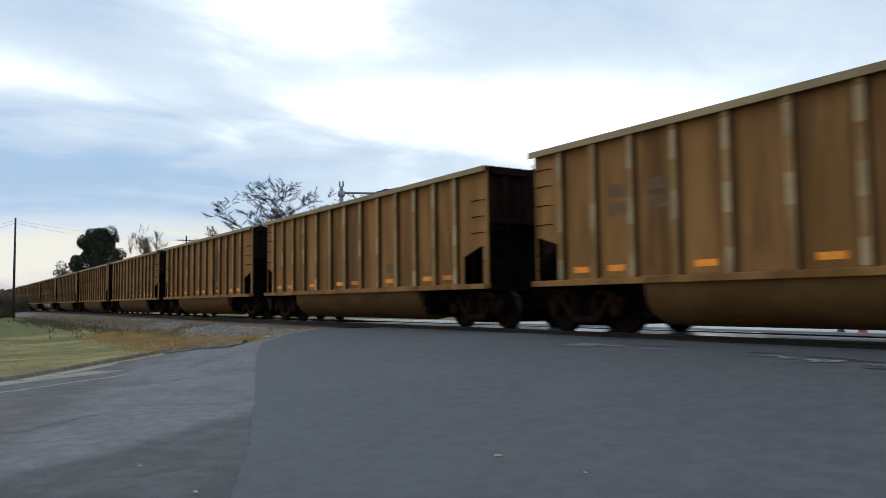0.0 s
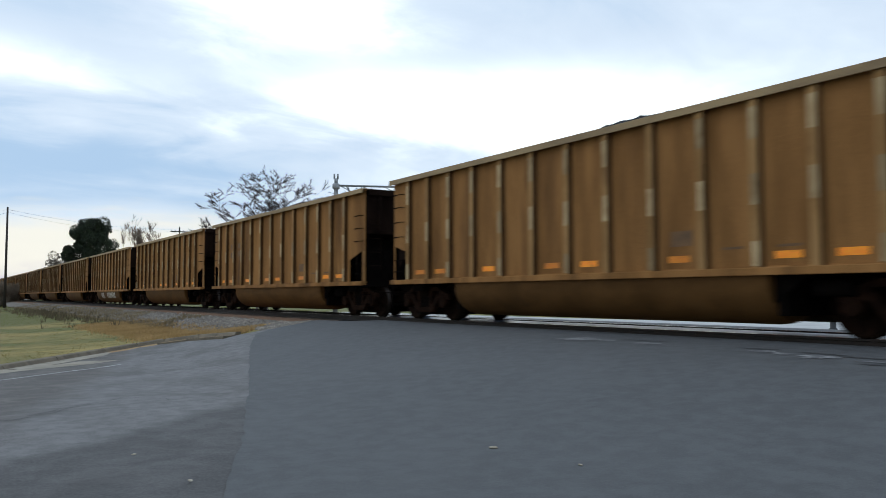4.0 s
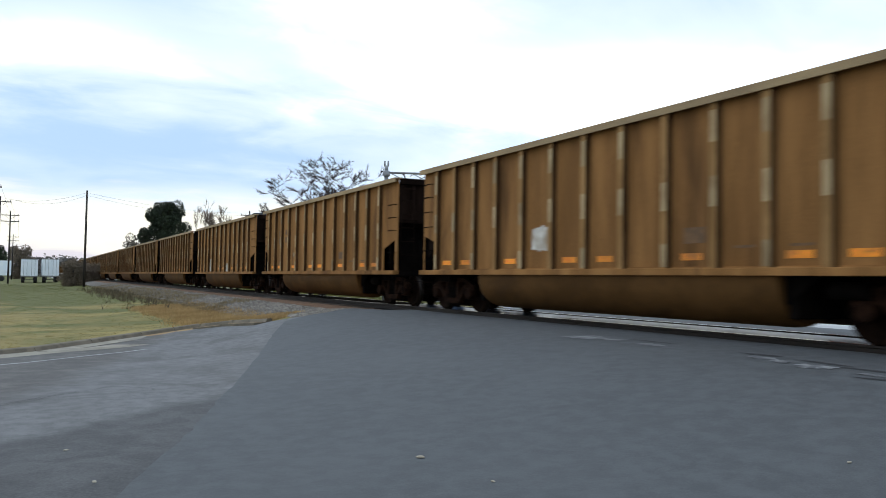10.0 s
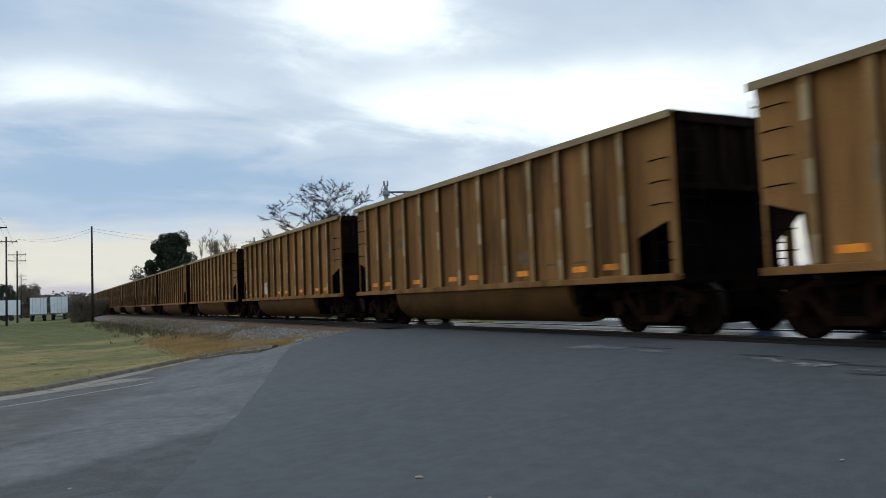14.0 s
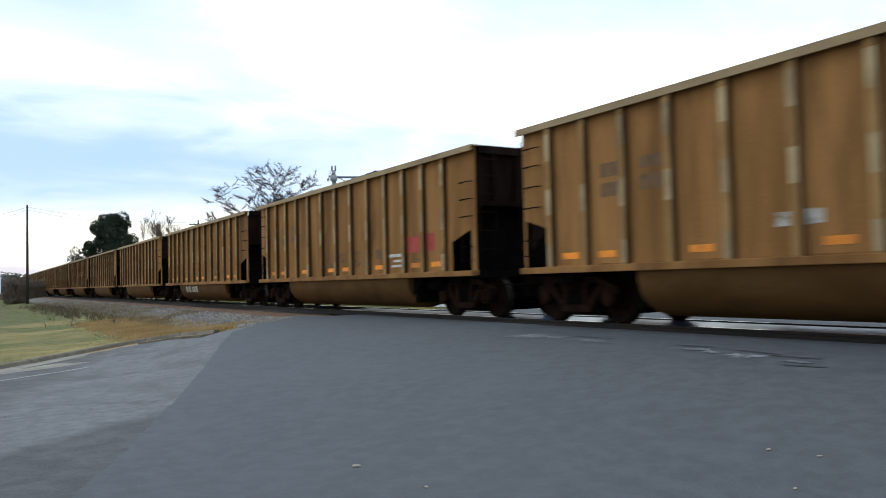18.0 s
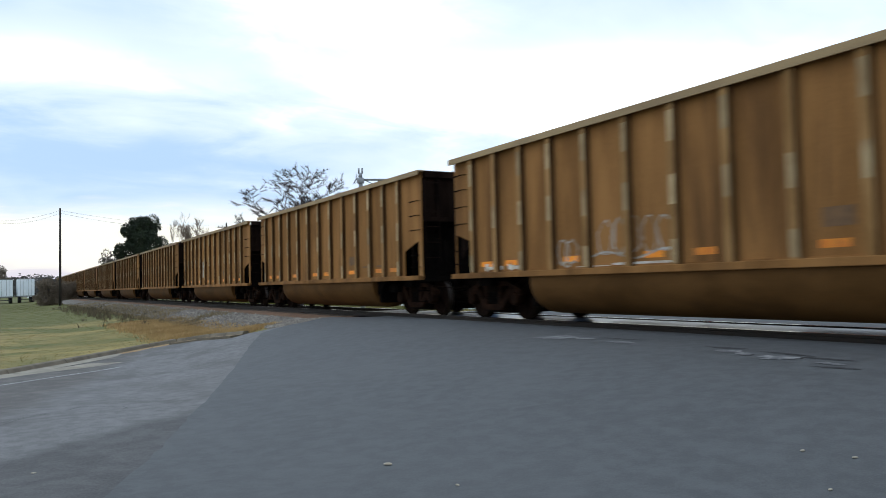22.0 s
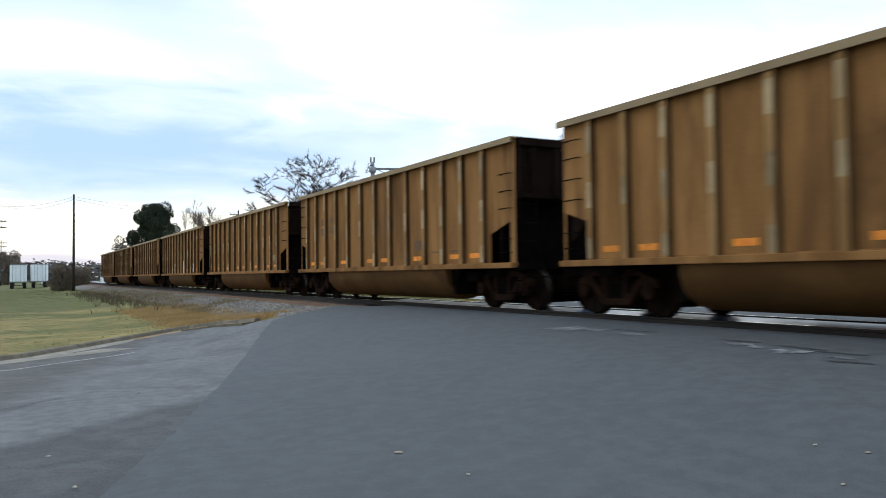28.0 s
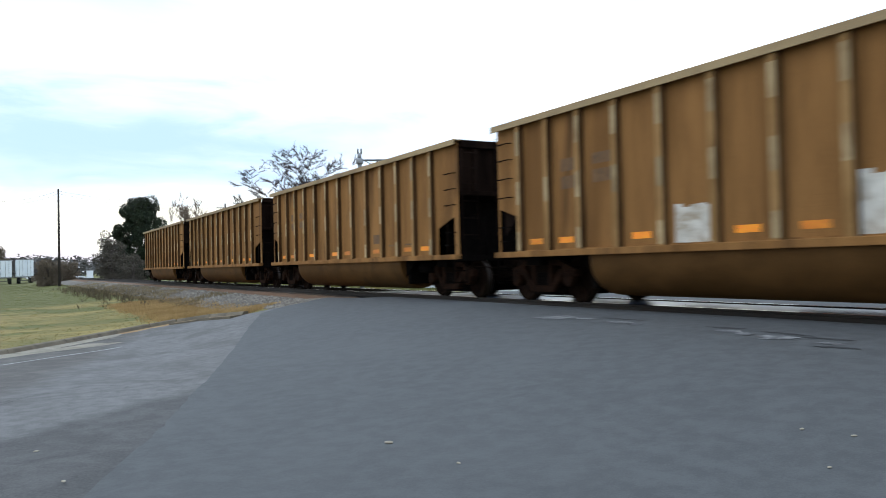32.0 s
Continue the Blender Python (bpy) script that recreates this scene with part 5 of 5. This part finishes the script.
def signal_cabinet(x, y, w, d, h, label):
    z = height(x, y)
    ob = thing("signal_cabinet", pose(x, y, z, 0, 0, 4), label, "signal cabinet")
    bm = B()
    box(bm, -d / 2, d / 2, -w / 2, w / 2, 0.12, h, 0, 0.03)
    part("body", bm, M["trailer_white"], ob)
    bm = B()
    box(bm, -d / 2 - 0.06, d / 2 + 0.06, -w / 2 - 0.06, w / 2 + 0.06, h, h + 0.07, 0, 0.02)
    part("roof", bm, M["grey_box"], ob)
    bm = B()
    box(bm, -d / 2 - 0.05, d / 2 + 0.05, -w / 2 - 0.05, w / 2 + 0.05, -0.05, 0.12)
    part("plinth", bm, M["concrete"], ob)
    bm = B()
    box(bm, d / 2, d / 2 + 0.02, -w * 0.35, w * 0.35, 0.2, h - 0.1, 0, 0.005)
    part("door", bm, M["trailer_white"], ob)


signal_cabinet(-149.0, 13.2, 1.0, 0.9, 1.9, "white metal signal cabinet behind the track")


def parked_car(x, y, turn, mat, label):
    z = height(x, y)
    ob = thing("parked_car", pose(x, y, z, 0, 0, turn), label, "car", "parked cars")
    bm = B()
    prism(bm, [(-2.2, 0.35), (2.2, 0.35), (2.25, 0.62), (2.1, 0.82), (1.1, 0.93), (-2.1, 0.95), (-2.25, 0.6)], -0.86, 0.86)
    bmesh.ops.bevel(bm, geom=bm.edges[:], offset=0.05, segments=2, affect="EDGES")
    part("body", bm, mat, ob)
    bm = B()
    prism(bm, [(-1.9, 0.93), (0.95, 0.93), (0.35, 1.42), (-1.35, 1.45)], -0.74, 0.74)
    part("cabin", bm, M["glass_dark"], ob)
    bm = B()
    box(bm, -1.3, 0.3, -0.72, 0.72, 1.425, 1.475, 0, 0.02)
    part("roof", bm, mat, ob)
    for wx in (-1.4, 1.4):
        for wy in (-0.80, 0.80):
            bm = B()
            spun(bm, [(0.22, -0.1), (0.32, -0.09), (0.33, 0.09), (0.22, 0.1)], (wx, wy, 0.33), "Y", 14)
            part("wheel", bm, M["rubber"], ob)


parked_car(-190.0, 6.6, 84, M["car_paint_white"], "white car parked by the far street")
parked_car(-172.0, 12.2, 95, M["car_paint_white"], "white car parked on the far lot")


def trailer(x, y, length, turn, group="parked trailers"):
    """A box trailer seen from its rear doors."""
    z = height(x, y)
    ob = thing("semi_trailer", pose(x, y, z, 0, 0, turn), "white box trailer parked with closed rear doors", "trailer", group)
    bm = B()
    box(bm, -length, -0.06, -1.28, 1.28, 1.15, 4.1, 0, 0.03)
    part("box", bm, M["trailer_white"], ob)
    for s in (-1, 1):
        bm = B()
        box(bm, -0.06, -0.01, *(sorted((s * 0.02, s * 1.22))), 1.25, 4.0, 0, 0.01)
        door = part("door", bm, M["trailer_white"], ob)
        bm = B()
        for yy in (0.35, 0.85):
            rod(bm, (0.02, s * yy, 1.2), (0.02, s * yy, 4.0), 0.02, 6)
        part("lock_rod", bm, M["galvanised"], door)
    for z0, z1 in ((4.0, 4.12), (1.05, 1.22)):
        bm = B()
        box(bm, -0.05, 0.0, -1.28, 1.28, z0, z1)
        part("door_header" if z0 > 2 else "door_sill", bm, M["galvanised"], ob)
    bm = B()
    box(bm, -0.12, 0.0, -1.0, 1.0, 0.50, 0.60)
    for s in (-0.6, 0.6):
        box(bm, -0.10, -0.02, s - 0.05, s + 0.05, 0.55, 1.15)
    part("bumper", bm, M["black_metal"], ob)
    for wx in (-1.6, -2.85):
        for s in (-0.95, 0.95):
            bm = B()
            spun(bm, [(0.28, -0.28), (0.49, -0.26), (0.51, 0.26), (0.28, 0.28)], (wx, s, 0.51), "Y", 16)
            part("wheel", bm, M["rubber"], ob)
    for s in (-0.8, 0.8):
        bm = B()
        box(bm, -length + 2.3, -length + 2.45, s - 0.07, s + 0.07, 0.02, 1.15)
        part("landing_leg", bm, M["black_metal"], ob)


trailer(-150.0, 0.0, 14.0, 0)
trailer(-150.0, 3.25, 14.0, 0)
trailer(-178.0, -3.2, 14.5, 92)
trailer(-178.5, -19.0, 14.5, 92)

# ---- brick building and street lamps beyond the track ----


def brick_building():
    x0, x1, y0, y1, h = -32.6, 6.0, 45.0, 60.0, 4.0
    z0 = height(x0, y0) - 0.1
    top = thing("brick_building", pose(0, 0, 0), "low red-brown brick building with a flat roof and pale coping", "building")
    bm = B()
    box(bm, x0, x1, y0, y1, z0, h)
    part("wall", bm, M["mortar"], top)
    bm = B()
    box(bm, x0 - 0.12, x1 + 0.12, y0 - 0.12, y1 + 0.12, h, h + 0.16, 0, 0.03)
    part("coping", bm, M["stone_cap"], top)
    openings = [(-30.2, -28.9, 1.1, 2.7), (-26.4, -25.3, z0, 2.35), (-22.8, -20.4, 1.1, 2.7), (-17.0, -14.6, 1.1, 2.7), (-10, -7.6, 1.1, 2.7)]
    for a, b, lo, hi in openings:
        bm = B()
        box(bm, a, b, y0 - 0.05, y0 + 0.02, lo, hi)
        win = part("window" if lo > 0.5 else "door", bm, M["glass_dark"], top)
        bm = B()
        for q in ((a - 0.08, b + 0.08, hi, hi + 0.1), (a - 0.08, b + 0.08, lo - 0.1, lo), (a - 0.08, a, lo, hi), (b, b + 0.08, lo, hi), ((a + b) / 2 - 0.03, (a + b) / 2 + 0.03, lo, hi)):
            box(bm, q[0], q[1], y0 - 0.09, y0 - 0.02, q[2], q[3])
        part("frame", bm, M["stone_cap"], win)
    # brick courses; those nearest to the crossing singly, the rest as one part
    bm = B()
    box(bm, 0, 0.39, -0.03, 0.02, 0, 0.12, 0)
    brick_me = mesh_of("brick", bm, M["brick"])
    rng = random.Random(8)
    verts, faces, singles = [], [], 0
    rows = int((h - z0) / 0.135)
    for r in range(rows):
        z = z0 + 0.01 + r * 0.135
        x = x0 + (0.2 if r % 2 else 0.0)
        while x + 0.40 < x1:
            if not any(x + 0.4 > a - 0.08 and x < b + 0.08 and z + 0.12 > lo - 0.1 and z < hi + 0.1 for a, b, lo, hi in openings):
                dy = rng.uniform(-0.004, 0.004)
                if singles < 300 and x < -22.0 and z > 1.6:
                    share("brick", brick_me, top, pose(x, y0 + dy, z))
                    singles += 1
                else:
                    k = len(verts)
                    verts += [(x + px, y0 + dy + py, z + pz) for px in (0, 0.39) for py in (-0.03, 0.02) for pz in (0, 0.12)]
                    faces += [tuple(k + i for i in q) for q in ((0, 4, 5, 1), (0, 1, 3, 2), (4, 6, 7, 5), (1, 5, 7, 3), (0, 2, 6, 4))]
            x += 0.405
    tagged(lists("brickwork", verts, faces, M["brick"], top), "red-brown brick courses", kind="stuff")
    return top


brick_building()


def street_lamp(x, y, bow=True):
    z = height(x, y)
    ob = thing("street_lamp", pose(x, y, z), "black lantern street lamp with a red bow and garland", "street lamp", "lantern lamps")
    bm = B()
    spun(bm, [(0.19, 0), (0.19, 0.12), (0.12, 0.2), (0.10, 0.6), (0.055, 0.75), (0.045, 2.75), (0.07, 2.8)], (0, 0, 0), "Z", 12)
    part("post", bm, M["black_metal"], ob)
    bm = B()
    spun(bm, [(0.10, 2.8), (0.20, 3.25), (0.19, 3.27)], (0, 0, 0), "Z", 6)
    part("lantern", bm, M["lamp_glass"], ob)
    bm = B()
    spun(bm, [(0.27, 3.26), (0.20, 3.36), (0.06, 3.48), (0.02, 3.62)], (0, 0, 0), "Z", 6)
    part("cap", bm, M["black_metal"], ob)
    if bow:
        bm = B()
        for s in (-1, 1):
            spun(bm, [(0.02, 0), (0.14, 0.06), (0.16, 0.12), (0.03, 0.18)], (0.17 * s, -0.12, 2.45), "Z", 10)
            rod(bm, (0.03 * s, -0.12, 2.45), (0.14 * s, -0.13, 2.05), 0.04, 6, 0.06)
        part("bow", bm, M["red_ribbon"], ob, "large red ribbon bow")
        bm = B()
        rng = random.Random(2)
        for i in range(60):
            a, zz = i * 0.55, 0.8 + i * 0.026
            c = Vector((0.09 * math.cos(a), 0.09 * math.sin(a), zz))
            rod(bm, c, c + Vector((rng.uniform(-0.08, 0.08), rng.uniform(-0.08, 0.08), rng.uniform(-0.05, 0.05))), 0.02, 4)
        part("garland", bm, M["garland"], ob)



def hydrant(x, y):
    ob = thing("fire_hydrant", pose(x, y, height(x, y)), "small red fire hydrant beyond the track", "hydrant")
    bm = B()
    spun(bm, [(0.16, 0), (0.16, 0.05), (0.11, 0.07), (0.11, 0.38), (0.14, 0.41), (0.12, 0.48), (0.05, 0.55)], (0, 0, 0), "Z", 12)
    part("barrel", bm, M["red_enamel"], ob)
    for s in (-1, 1):
        bm = B()
        rod(bm, (0.10 * s, 0, 0.30), (0.19 * s, 0, 0.30), 0.06, 8)
        part("nozzle", bm, M["red_enamel"], ob)


def bollard(x, y):
    ob = thing("bollard", pose(x, y, height(x, y)), "short black metal bollard beyond the track", "bollard")
    bm = B()
    spun(bm, [(0.12, 0), (0.12, 0.06), (0.08, 0.1), (0.08, 0.85), (0.10, 0.87), (0.05, 0.96)], (0, 0, 0), "Z", 12)
    part("post", bm, M["black_metal"], ob)


hydrant(-11.95, 19.6)
bollard(-12.55, 19.6)
street_lamp(-27.6, 31.0)
street_lamp(-18.3, 26.5, False)

# ---- trees ----


class Limbs:
    """Grows tapered limbs and collects their tubes in one list."""

    def __init__(self, seed):
        self.r = random.Random(seed)
        self.v, self.f, self.tips = [], [], []

    def tube(self, pts, radii, n):
        base = len(self.v)
        for i, (p, r) in enumerate(zip(pts, radii)):
            d = (pts[min(i + 1, len(pts) - 1)] - pts[max(i - 1, 0)]).normalized()
            m = d.to_track_quat("Z", "Y").to_matrix()
            for k in range(n):
                a = 2 * math.pi * k / n
                self.v.append(tuple(p + m @ Vector((r * math.cos(a), r * math.sin(a), 0))))
        for i in range(len(pts) - 1):
            for k in range(n):
                a, b = base + i * n + k, base + i * n + (k + 1) % n
                self.f.append((a, b, b + n, a + n))

    def grow(self, p, d, length, r, depth, spread=0.6, lift=0.12, kids=(3, 4), flat=0.0, shrink=0.66, twigs=4):
        rr = self.r
        pts, radii = [p], [r]
        n = 5 if depth > 1 else 3
        for i in range(n):
            d = (d + Vector((rr.gauss(0, 0.13), rr.gauss(0, 0.13), rr.gauss(0, 0.10) + lift * 0.4))).normalized()
            p = p + d * (length / n)
            pts.append(p)
            radii.append(r * (1 - 0.55 * (i + 1) / n))
        self.tube(pts, radii, 6 if depth > 2 else 4 if depth > 0 else 3)
        if depth <= 1:
            self.tips += [(q, d) for q in pts[(1 if depth == 0 else 3):]]
        if depth == 0:
            return
        for k in range(rr.randint(*kids)):
            u = rr.uniform(0.45, 1.0) if k else 1.0
            i = min(int(u * n), n)
            a = rr.uniform(0, 2 * math.pi)
            side = Vector((math.cos(a), math.sin(a), rr.uniform(-0.2, 0.6)))
            nd = (d + side * spread * rr.uniform(0.6, 1.3))
            nd.z = nd.z * (1 - flat) + lift
            self.grow(pts[i], nd.normalized(), length * shrink * rr.uniform(0.75, 1.15), radii[i] * 0.68, depth - 1, spread, lift, kids, flat, shrink)


def fan(tips, count, size, seed, width=0.012):
    """Fine twigs or leaves round the limbs' tips."""
    rng = random.Random(seed)
    verts, faces = [], []
    for p, d in tips:
        for _ in range(count):
            w = Vector((rng.gauss(0, 1), rng.gauss(0, 1), rng.gauss(0.25, 0.6))).normalized()
            q = p + d * size * rng.uniform(-0.2, 0.3)
            e = q + (w * 0.62 + d * 0.8).normalized() * size * rng.uniform(0.35, 1.1)
            s = w.cross(Vector((rng.gauss(0, 1), rng.gauss(0, 1), rng.gauss(0, 1)))).normalized() * width
            k = len(verts)
            verts += [tuple(q - s), tuple(q + s), tuple(e)]
            faces.append((k, k + 1, k + 2))
    return verts, faces


def bare_tree(x, y, stems, label, bark, twig, seed, twigs=26, twig_size=0.5, twig_width=0.012):
    tree = thing("tree", pose(x, y, height(x, y) - 0.05), label, "tree", "trees beyond the track")
    g2 = Limbs(seed)
    for p, d, length, r, depth, kw in stems:
        g2.grow(Vector(p), Vector(d).normalized(), length, r, depth, **kw)
    lists("trunk", g2.v, g2.f, bark, tree, True)
    v, f = fan(g2.tips, twigs, twig_size, seed + 1, twig_width)
    lists("crown", v, f, twig, tree)
    return tree


# the spreading tree over the train's roofline
WIDE = dict(spread=0.75, lift=0.07, kids=(3, 3), flat=0.55, shrink=0.70)
STEMS = [(-0.95, 2.0), (-0.62, 2.1), (-0.35, 2.1), (-0.08, 2.3), (0.18, 2.9), (0.42, 3.5), (0.66, 3.8), (0.90, 3.6), (1.2, 2.9), (-1.2, 3.0)]
bare_tree(-48.6, 16.9, [((0, 0, 0), (0.0, 0.0, 1), 3.6, 0.26, 1, dict(spread=0.4, lift=0.3, kids=(1, 2), flat=0.0, shrink=0.5))]
          + [((0, 0, 3.0 + 0.08 * n), (0.15 * (-1) ** n, dy, 0.95), length, 0.095, 4, WIDE) for n, (dy, length) in enumerate(STEMS)],
          "bare spreading tree with dense purple-brown twigs", M["twig"], M["twig"], 24, 19, 0.30, 0.0075)
for n, (x, y, hgt) in enumerate(((-112, 20.0, 5.0), (-110, 22.0, 4.7), (-114, 23.6, 4.1), (-116, 18.2, 3.8), (-70, 24.0, 2.3))):
    bare_tree(x, y, [((0, 0, 0), (0.05, 0.05, 1), hgt, 0.12, 5, dict(spread=0.45, lift=0.28, kids=(2, 3), flat=0.0, shrink=0.70))],
              "slender bare tree with pale twigs", M["bark"], M["pale_twig"], 30 + n, 6, 0.62, 0.018)


def evergreen(x, y, h, w, seed, label, mat, clumps=80, card=1.0, sprays=420):
    """A broad evergreen: trunk, limbs, and clumps of short sprays set unevenly."""
    rng = random.Random(seed)
    z0 = height(x, y)
    tree = thing("tree", pose(x, y, z0 - 0.05), label, "tree", "evergreen trees")
    g2 = Limbs(seed)
    g2.tube([Vector((0, 0, 0)), Vector((0.1, 0, h * 0.5)), Vector((0, 0.1, h * 0.92))], [0.3, 0.2, 0.05], 8)
    verts, faces = [], []
    for i in range(clumps):
        # big uneven boughs, each a lump of short sprays, set round the trunk on a broad dome
        u = (i + rng.random()) / clumps
        zc = h * (0.08 + 0.86 * u)
        wide = w * math.sqrt(max(0.0, 1 - ((u - 0.47) / 0.60) ** 2)) * rng.uniform(0.35, 1.0)
        a = i * 2.4 + rng.uniform(-0.6, 0.6)
        c = Vector((wide * math.cos(a), wide * math.sin(a), zc + rng.gauss(0, 0.2)))
        g2.tube([Vector((0, 0, zc * 0.82)), c], [0.07, 0.015], 4)
        s = rng.uniform(0.55, 1.15) * w * 0.30
        for _ in range(sprays):
            w2 = Vector((rng.gauss(0, 1), rng.gauss(0, 1), rng.gauss(0, 0.62)))
            q = c + w2.normalized() * s * rng.uniform(0.45, 1.0) ** 0.6
            d = (w2.normalized() * 0.7 + Vector((rng.gauss(0, 0.7), rng.gauss(0, 0.7), rng.gauss(0.3, 0.7)))).normalized() * rng.uniform(0.12, 0.30) * card
            e = d.cross(Vector((rng.gauss(0, 1), rng.gauss(0, 1), rng.gauss(0, 1)))).normalized() * 0.07 * card
            k = len(verts)
            verts += [tuple(q - e), tuple(q + e), tuple(q + d)]
            faces.append((k, k + 1, k + 2))
    lists("trunk", g2.v, g2.f, M["bark"], tree, True)
    lists("crown", verts, faces, mat, tree)
    return tree


evergreen(-108, 15.6, 11.6, 3.1, 41, "tall dense dark evergreen tree", M["needles"], 85, 1.0, 520)
evergreen(-104, 11.8, 5.4, 2.1, 42, "grey-brown leafless thicket beside the track", M["thicket"], 50, 0.9, 110)
evergreen(-112, 13.2, 6.8, 2.4, 43, "grey-brown bare thicket behind the track", M["thicket"], 60, 1.0, 150)
evergreen(-99, 13.5, 3.6, 1.8, 44, "dull brown bushy thicket", M["thicket"], 40, 0.8, 100)
evergreen(-104, 4.7, 3.0, 1.6, 45, "rounded brown leafless bush beside the pole", M["shrub"], 50, 0.7, 260)
evergreen(-128, 7.8, 3.0, 2.4, 46, "brown leafless bush beyond the verge", M["shrub"], 45, 0.8, 240)
evergreen(-210, -8.0, 8.5, 3.6, 47, "broad dark tree behind the trailers", M["needles"], 50, 1.6, 200)
evergreen(-240, -2.5, 9.0, 3.8, 48, "broad brown tree behind the trailers", M["shrub"], 50, 1.6, 200)


def far_woods():
    """The line of woods on the horizon."""
    rng = random.Random(9)
    verts, faces = [], []
    for i in range(20000):
        a = rng.uniform(-40, 60)
        d = rng.uniform(330, 420)
        top = 7.0 + 2.2 * noise.noise((a * 0.25, 3.0, 0)) + 0.8 * noise.noise((a * 1.3, 9.0, 0))
        x, y = -d * math.cos(radians(a)), d * math.sin(radians(a))
        z = rng.random() * top
        for _ in range(4):
            k = len(verts)
            c = Vector((x + rng.gauss(0, 1.4), y + rng.gauss(0, 1.4), z + rng.gauss(0, 0.6)))
            for q in range(3):
                verts.append(tuple(c + Vector((rng.gauss(0, 0.6), rng.gauss(0, 0.6), rng.gauss(0, 0.4)))))
            faces.append((k, k + 1, k + 2))
    ob = lists("far_woods", verts, faces, M["far_wood"])
    tagged(ob, "hazy brown line of woods on the horizon", "woods", kind="stuff")


far_woods()

motions()
